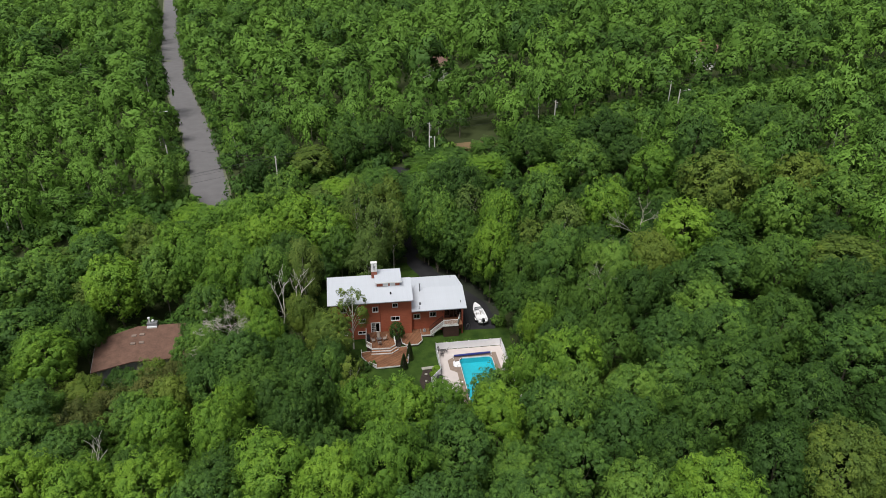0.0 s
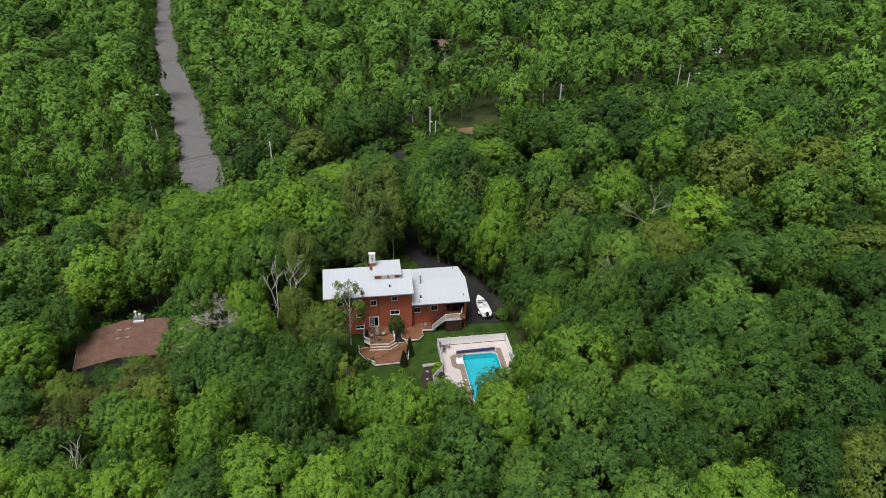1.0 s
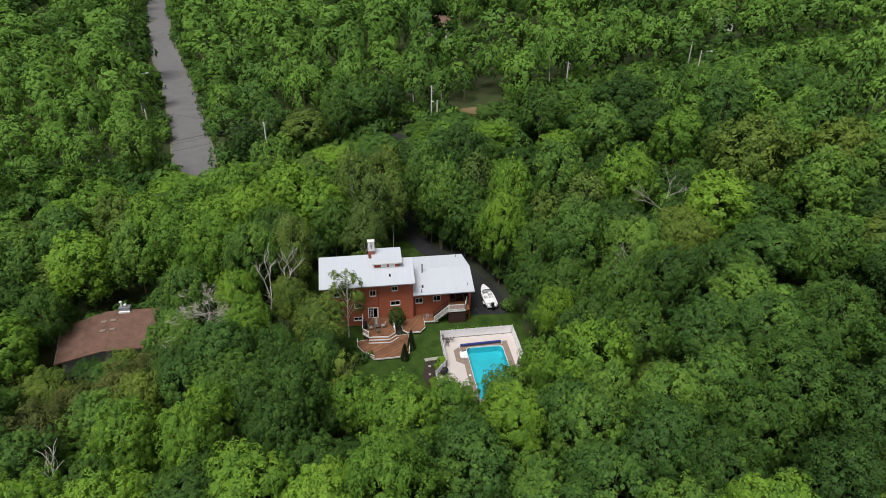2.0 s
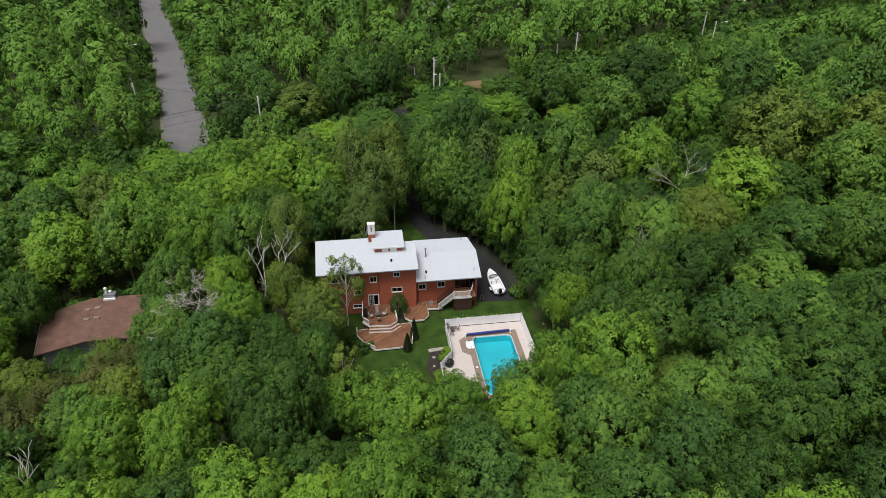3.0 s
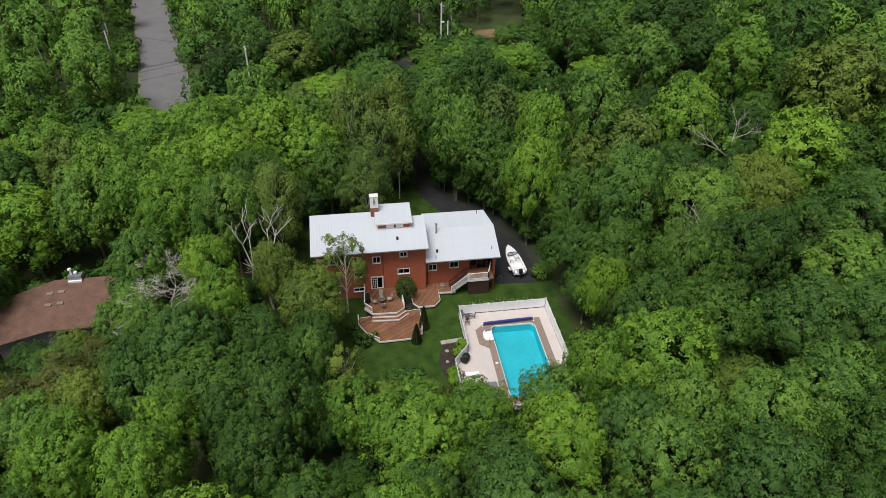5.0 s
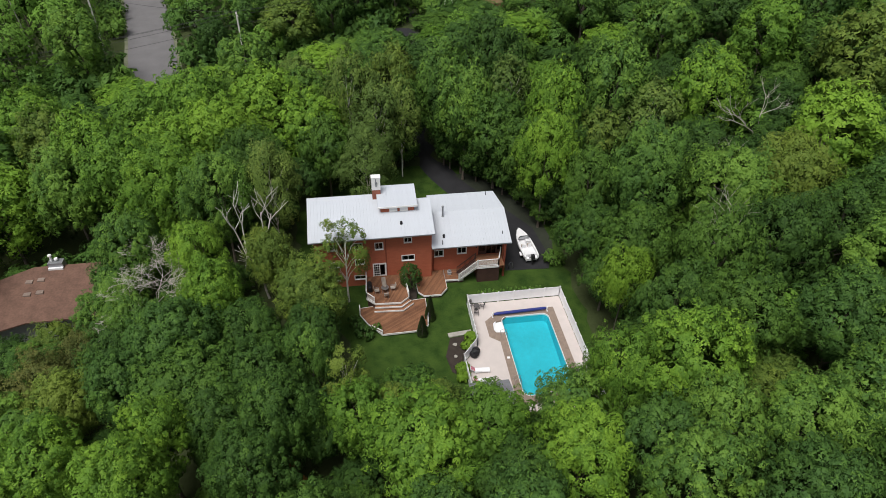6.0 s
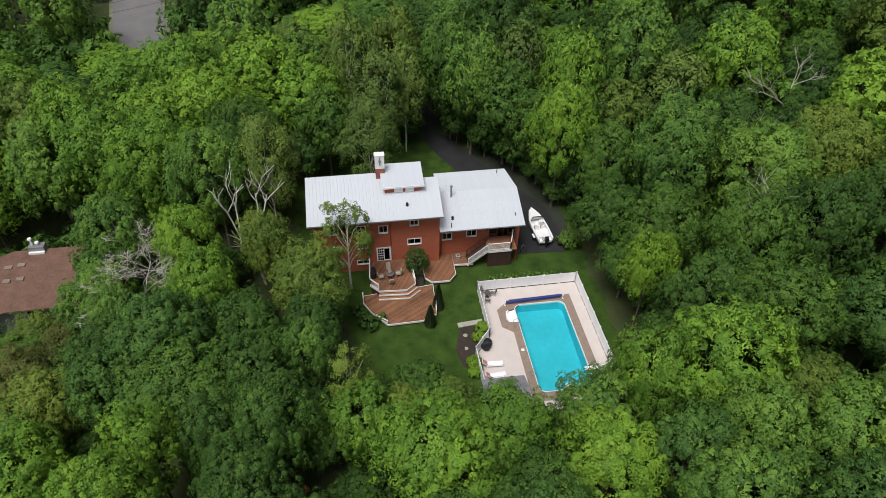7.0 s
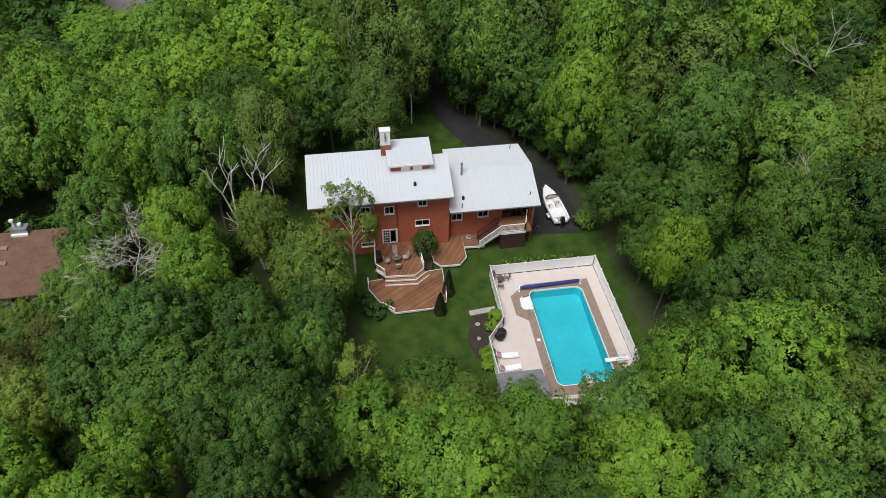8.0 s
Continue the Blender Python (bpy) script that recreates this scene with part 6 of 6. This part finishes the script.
def free(x, y, room):
    if inside(x, y, CLEARING) or inside(x, y, NEIGHBOUR):
        return False
    if any(inside(x + dx * room, y + dy * room, CLEARING) for dx, dy in ((1, 0), (-1, 0), (0, 1), (0, -1), (0.7, 0.7), (-0.7, 0.7), (0.7, -0.7), (-0.7, -0.7))):
        return False
    if -68 < x < -44 and -16 < y < 4 or -32 < x < -23 and 1 < y < 14 or -42 < x < -36 and -2 < y < 5:
        return False
    if off_line(x, y, ROAD[1:]) < 7.0 + room or off_line(x, y, CROSS) < 2.8 + room * 0.25 or off_line(x, y, DRIVE) < (2.0 if y < 55 else 1.2) + room * 0.4 or off_line(x, y, LANE) < 2.5 + room * 0.5:
        return False
    if y > 60 and off_line(x, y, ROAD) < 9.5 and y < 100:
        return False
    if any(abs(x - c.x) < 3.5 and -9 < y - c.y < 2 for c in LINE + SIDE_LINE):
        return False
    if any(math.hypot(x - a, y - b) < (10 if a > 0 else 5) for a, b in YARDS):
        return False
    return True


# the wood: the trees nearest the clearing are things, the rest one joined mass
cells = {}
for x, y, r in TREES:
    cells.setdefault((int(x // 6), int(y // 6)), []).append((x, y, r))


def clear_of(x, y, r, pack):
    i, j = int(x // 6), int(y // 6)
    return all(math.hypot(x - a, y - b) > (r + c) * pack for di in (-2, -1, 0, 1, 2) for dj in (-2, -1, 0, 1, 2) for a, b, c in cells.get((i + di, j + dj), ()))


spots = []
for pack, tries, box_, sizes in ((0.92, 9000, (-130, 200, -62, 130), (4.2, 6.0)), (0.84, 14000, (-130, 200, -62, 130), (3.2, 4.4)), (0.90, 16000, (-330, 410, 90, 425), (5.6, 8.4)), (0.86, 30000, (-330, 410, 90, 425), (4.0, 5.6))):
    for _ in range(tries):
        x, y, r = rnd.uniform(box_[0], box_[1]), rnd.uniform(box_[2], box_[3]), rnd.uniform(*sizes)
        d = y + 94
        if abs(x + 17 - 0.145 * d) > 0.70 * d + 24 or not clear_of(x, y, r, pack) or not free(x, y, r * 0.6):
            continue
        cells.setdefault((int(x // 6), int(y // 6)), []).append((x, y, r))
        spots.append((x, y, r))
spots.sort(key=lambda p: math.hypot(p[0] + 8, p[1] - 6))
NEAR = 120
SOUTH = []
for _ in range(3000):
    x, y = rnd.uniform(-85, 55), rnd.uniform(-132, -58)
    if all(math.hypot(x - a, y - b) > 7.4 for a, b, _ in SOUTH + spots[:300]):
        SOUTH.append((x, y, 5.4))
under = []
for _ in range(12000):
    x, y = rnd.uniform(-110, 110), rnd.uniform(-62, 75)
    d = y + 94
    if abs(x + 17 - 0.145 * d) > 0.73 * d + 14 or not free(x, y, 1.6) or not clear_of(x, y, 2.2, 0.66):
        continue
    cells.setdefault((int(x // 6), int(y // 6)), []).append((x, y, 2.2))
    under.append((x, y))


def low_by_line(x, y):
    """The greatest height of a tree near the power line and before the far houses."""
    for hx, hy, half in ((20, 181, 7), (134, 172, 7), (-139, 237, 6)):
        if abs(x - hx) < half and 0 < hy - y < 34:
            return 5.0 + 0.22 * (hy - y)
    for (ax, ay), (bx, by) in zip(CROSS, CROSS[1:]):
        if ax <= x < bx:
            d = (ay + (by - ay) * (x - ax) / (bx - ax) - y) * 0.9
            if -4 < d <= 0:
                return 3.0
            return 4.4 + 0.36 * d + 1.8 * noise.noise((x / 5, y / 5, 3.0)) if 0 < d < 26 else 99
    return 99


def canopy(x, y):
    """How high the trees stand above the ground there, in slow swells."""
    return 14.0 + 2.6 * noise.noise((x / 45, y / 45, 8.0))


for x, y, r in spots[:NEAR]:
    kind = rnd.choices(("maple_tree", "leafy_tree", "oak_tree", "olive_tree", "birch_tree"), (3, 4, 4, 1, 1) if x < 10 else (1, 3, 7, 1, 0.5))[0]
    plant(kind, x, y, lie(x, y) + min(low_by_line(x, y), max(7.0, canopy(x, y) + rnd.gauss(-2.6 if x < 8 else -3.8, 1.5))), r * 0.95, math.hypot(x + 17, y + 62) > 88)

rng = np.random.default_rng(5)
MID = [leaf_cloud(rng, 5.0, 5.0 + 0.45 * k, 4.5, 14.0, 22, 7, 11, 0.37, low=-0.5, lump=0.40, tuft=0.40, ragged_=0.15, whole=1.4, stand_=0.12, core=9, spread=0.22)[:2] for k in range(6)]
FAR = [leaf_cloud(rng, 5.0, 4.6 + 0.45 * k, 4.5, 14.0, 15, 5, 9, 0.60, low=-0.4, lump=0.42, tuft=0.46, ragged_=0.14, whole=2.2, stand_=0.1, core=11, spread=0.12)[:2] for k in range(6)]
masses, facings, tints, tones, STICKS = [], [], [], [], []


def mass(shapes, x, y, radius, high, tint, wide=5.0, tall=14.0):
    """Adds one crown to the joined wood."""
    q, w = shapes[rnd.randrange(len(shapes))]
    turn = rnd.uniform(0, math.tau)
    c, k = math.cos(turn), math.sin(turn)
    m = np.array(((c, k, 0), (-k, c, 0), (0, 0, 1)))
    masses.append((q @ m) * np.array((radius / wide, radius / wide, high / tall)) + np.array((x, y, lie(x, y))))
    facings.append(w @ m)
    tints.append(np.full(len(q), 0.999 * max(0.0, min(1.0, tint))))
    tones.append(np.repeat(rng.normal(0, 0.10 if shapes is MID else 0.05, len(q) // 9 + 1), 9)[:len(q)])


for x, y, r in spots[NEAR:] + SOUTH:
    close = math.hypot(x + 17, y + 94) < 205
    h = min(max(7.5, canopy(x, y) + rnd.gauss(0, 2.3) + (r - 5.2) * 1.4), low_by_line(x, y))
    r *= min(1, 0.4 + 0.05 * h) * 0.94
    # the far light is put into the tint: lighter base to north and west
    mass(MID if close else FAR, x, y, r, h, (0.90 if x < -55 else 0.74 if y > 75 or x < -40 else 0.60) + 0.6 * noise.noise((x / 55, y / 55, 4.0)) + rnd.gauss(0, 0.28))
    if close:
        STICKS.append((x, y, h * 0.78, rnd.random()))
for x, y in under:
    if math.hypot(x + 8, y + 6) < 36:
        plant(rnd.choice(("oak_tree", "oak_tree", "leafy_tree")), x, y, lie(x, y) + rnd.uniform(3.6, 6.4), rnd.uniform(2.0, 2.8), True)
        continue
    mass(MID, x, y, rnd.uniform(2.2, 3.2), min(rnd.uniform(4.0, 8.0), low_by_line(x, y)), rnd.uniform(0.05, 0.5))
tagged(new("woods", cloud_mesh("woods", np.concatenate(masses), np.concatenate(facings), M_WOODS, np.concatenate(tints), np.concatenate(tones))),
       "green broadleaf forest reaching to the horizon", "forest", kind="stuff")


# undergrowth along the roads and in the gaps of the wood
SCRUB = [leaf_cloud(rng, 1.7, 1.5, 0.9, 2.6, 7, 6, 6, 0.29, low=-0.3, lump=0.55, ragged_=0.3, core=3)[:2] for k in range(3)]
masses, facings, tints, tones = [], [], [], []
for line, near, far_ in ((CROSS, 3.4, 13), (ROAD[1:], 5.6, 9.5), (LANE, 2.4, 6)):
    for (ax, ay), (bx, by) in zip(line, line[1:]):
        length = math.hypot(bx - ax, by - ay)
        for _ in range(int(length * (3.4 if near < 5 else 1.4))):
            t, side, off = rnd.random(), rnd.choice((-1, 1)), rnd.uniform(near, far_)
            x, y = ax + (bx - ax) * t - side * off * (by - ay) / length, ay + (by - ay) * t + side * off * (bx - ax) / length
            if y > 420 or off_line(x, y, ROAD) < 5.6 or off_line(x, y, DRIVE) < 3 or off_line(x, y, LANE) < 2.6 or off_line(x, y, CROSS) < 3.2 or math.hypot(x - 19, y - 92) < 9:
                continue
            k = rnd.uniform(0.7, 1.3) * (1.5 if side > 0 and line is CROSS else 1.0)
            mass(SCRUB, x, y, 1.7 * k, 2.6 * k, rnd.random() * 0.8, 1.7, 2.6)
tagged(new("undergrowth", cloud_mesh("undergrowth", np.concatenate(masses), np.concatenate(facings), M_LEAF, np.concatenate(tints), np.concatenate(tones))), "green scrub and saplings along the roads", "undergrowth", kind="stuff")

# trunks of the joined trees
for name, pale, bark in (("wood_trunks", False, M_BARK), ("pale_trunks", True, M_WHITE_BARK)):
    bm = bmesh.new()
    for x, y, h, r in STICKS:
        if (r < 0.3) == pale:
            z = lie(x, y)
            tube(bm, [(x, y, z - 0.3), (x + r - 0.5, y + 0.3, z + h * 0.6), (x + (r - 0.5) * 2, y, z + h)], [0.22, 0.15, 0.05], 5, caps=False)
    solid(name, bm, bark, "tree trunks standing inside the forest", "tree trunks", "stuff")


# a model that no spot took is taken away again
for models in list(MODELS.values()) + list(PLAIN_MODELS.values()):
    for model in models:
        if model.name not in USED:
            for ob in list(model.children) + [model]:
                bpy.data.objects.remove(ob)


# ---- bare and dead trees ----
def bare_tree(name, x, y, top, seed, bark, label, spread=0.55, forks=4):
    rr = random.Random(seed)
    t = thing(name, (x, y, lie(x, y)), label, "tree", "bare trees")
    bm = bmesh.new()

    def grow(p, d, length, r, depth):
        q = p + d * length
        m = p.lerp(q, 0.5) + Vector((rr.uniform(-1, 1), rr.uniform(-1, 1), rr.uniform(-0.5, 1))) * length * 0.10
        tube(bm, [p, m, q], [r, r * 0.85, r * 0.66], 6 if depth < 2 else 4, caps=depth == 0)
        if depth >= forks:
            return
        for _ in range((4 if depth < 2 else 3) if forks > 5 else 3 if depth else 2):
            nd = (d + Vector((rr.gauss(0, spread), rr.gauss(0, spread), rr.uniform(-0.35, 0.35) if forks > 5 else rr.uniform(-0.1, 0.45)))).normalized()
            grow(q.lerp(m, rr.uniform(0, 0.6)) if depth else q, nd, length * ((rr.uniform(0.60, 0.76) if depth else rr.uniform(0.40, 0.50)) if forks > 5 else rr.uniform(0.55, 0.8)), max(0.013, r * (0.58 if forks == 3 else 0.54)), depth + 1)
    z = lie(x, y)
    grow(Vector((x, y, z - 0.3)), Vector((rr.uniform(-0.1, 0.1), rr.uniform(-0.1, 0.1), 1)).normalized(), (top - z) * (0.50 if forks > 5 else 0.40), 0.085 if forks > 4 else 0.17, 0)
    part("trunk", bm, bark, t)
    return t


for k, (x, y, top) in enumerate(((-30.8, 9.8, 14.4), (-28.2, 11.6, 17.0), (-28.6, 7.2, 9.6))):
    bare_tree("dead_birch", x, y, top, 30 + k, M_WHITE_BARK, "dead white birch with bare forked limbs", 0.42, 3)
bare_tree("dead_snag", -53.8, -23.9, 11.0, 71, M_WHITE_BARK, "pale dead snag standing among the trees", 0.4, 3)
for k, (x, y, top) in enumerate(((-39.9, 2.0, 13.4), (41.2, 19.2, 20.8), (34.8, 10.6, 19.0), (26.6, -5.6, 19.6), (-36.5, -17.0, 9.0))):
    bare_tree("bare_tree", x, y, top, 50 + k, M_DEAD, "leafless grey tree with fine twigs in the wood", 0.85 if k == 0 else 0.55, 6 if k == 0 else 4)


# ---- garden plants ----
def shrub(name, x, y, z, radius, high, leaf, label, count, spray, seed, category="shrub", group=""):
    rng_ = np.random.default_rng(seed)
    t = thing(name, (x, y, z), label, category, group)
    tris, ways, centres = leaf_cloud(rng_, radius, high * 0.5, high * 0.4, high * 0.98, count, 9, 10, spray, lump=0.34, core=8)
    part("stem", tube(bmesh.new(), [(x, y, z - 0.05), (x, y, z + high * 0.7)], [0.05 * high ** 0.5, 0.02], 6), M_BARK, t)
    ob = new("foliage", cloud_mesh("foliage", tris, ways, leaf))
    ob.parent = t
    return t


shrub("ornamental_tree", -10.6, 6.2, 0.5, 1.25, 3.8, M_OAK_LEAF, "dense round-headed small dark tree between the decks", 60, 0.075, 3, "tree")
shrub("hosta", -4.35, -3.4, 0.05, 0.68, 0.99, M_LIME, "lush yellow-green hosta beside the fence", 26, 0.10, 4, "plant", "hostas")
shrub("hosta", -5.0, -4.6, 0.05, 0.61, 0.88, M_LIME, "lush yellow-green hosta beside the fence", 26, 0.10, 5, "plant", "hostas")
shrub("hosta", -6.1, -8.0, 0.05, 0.73, 0.99, M_LIME, "lush yellow-green hosta beside the fence", 26, 0.10, 6, "plant", "hostas")
shrub("hosta", -6.3, -9.3, 0.05, 0.64, 0.99, M_LIME, "lush yellow-green hosta beside the fence", 26, 0.10, 7, "plant", "hostas")
for k in range(9):
    shrub("flowering_shrub", -1.8 + k * 0.95, 3.75 + 0.15 * math.sin(k * 2.3), 0.05, 0.45, 1.05 + 0.2 * math.sin(k * 1.7), M_LEAF, "low green shrub behind the white fence", 9, 0.09, 20 + k, "shrub", "shrubs behind the fence")
shrub("rusty_sapling", -24.5, -22.5, lie(-24.5, -22.5), 1.5, 8.2, M_RUST, "small sapling with rust-brown leaves at the forest edge", 16, 0.13, 44, "tree")
shrub("round_bush", 9.4, 9.3, 0.02, 1.25, 1.7, M_LEAF, "rounded green bush at the edge of the parking pad", 22, 0.11, 40)
shrub("deck_shrub", -16.9, -1.2, 0.02, 1.0, 1.2, M_LEAF, "low green shrub in front of the deck", 16, 0.10, 41)
shrub("deck_shrub", -17.8, 0.6, 0.02, 0.9, 1.1, M_LEAF, "low green shrub in front of the deck", 16, 0.10, 42)
shrub("tub_plant", -15.35, -0.55, 0.45, 0.5, 0.8, M_LEAF, "leafy plant at the deck corner", 9, 0.08, 43, "plant")


def cedar(x, y, high, seed):
    rng_ = np.random.default_rng(seed)
    t = thing("cedar", (x, y, 0), "clipped conical dark green cedar beside the deck", "tree", "cedars by the deck")
    part("trunk", tube(bmesh.new(), [(x, y, -0.05), (x, y, high * 0.6)], [0.07, 0.03], 6), M_BARK, t)
    n = 8000
    h = rng_.uniform(0.02, 1, n) ** 1.3
    ang = rng_.uniform(0, math.tau, n)
    r = 0.68 * (1 - h) ** 0.7 * rng_.uniform(0.86, 1.02, n) * (1 + 0.05 * np.sin(ang * 5 + h * 20))
    pos = np.stack((r * np.cos(ang), r * np.sin(ang), 0.1 + h * high), 1)
    d = unit(np.stack((np.cos(ang), np.sin(ang), np.full(n, 1.6)), 1) + rng_.normal(size=(n, 3)) * 0.3)
    b = unit(np.cross(d, rng_.normal(size=(n, 3))))
    s = rng_.uniform(0.045, 0.09, (n, 1))
    ob = new("foliage", cloud_mesh("foliage", np.stack((pos - b * s * 0.5, pos + d * s * 1.6, pos + b * s * 0.5), 1), d, M_CEDAR))
    ob.parent = t


cedar(-10.0, -1.75, 3.1, 1)
cedar(-8.75, 0.75, 3.7, 2)


# ---- metal roof panels, each with its standing seam ----
def lay_panels(roof, x0, x1, y0, z0, y1, z1, pitch):
    n = max(1, round((x1 - x0) / pitch))
    w = (x1 - x0) / n
    run = math.hypot(y1 - y0, z1 - z0)
    bm = bmesh.new()
    prof = [(0.004, 0.0), (0.004, 0.035), (0.034, 0.035), (0.042, 0.006), (w - 0.004, 0.006), (w - 0.004, 0.0)]
    lo, hi = [bm.verts.new((x, -0.03, z)) for x, z in prof], [bm.verts.new((x, run + 0.01, z)) for x, z in prof]
    for i in range(5):
        bm.faces.new((lo[i], lo[i + 1], hi[i + 1], hi[i]))
    bm.faces.new(lo)
    bm.faces.new(hi)
    bmesh.ops.recalc_face_normals(bm, faces=bm.faces)
    me = bpy.data.meshes.new("roof_panel")
    bm.to_mesh(me)
    bm.free()
    me.materials.append(M_METAL_ROOF)
    tilt = math.atan2(z1 - z0, y1 - y0)
    for i in range(n):
        ob = new("roof_panel", me)
        ob.parent = roof
        ob.matrix_basis = Matrix.Translation(Vector((x0 + i * w, y0, z0 + 0.003)) - BASE[roof.name]) @ Matrix.Rotation(tilt, 4, "X")


for row in PANELS:
    lay_panels(*row)
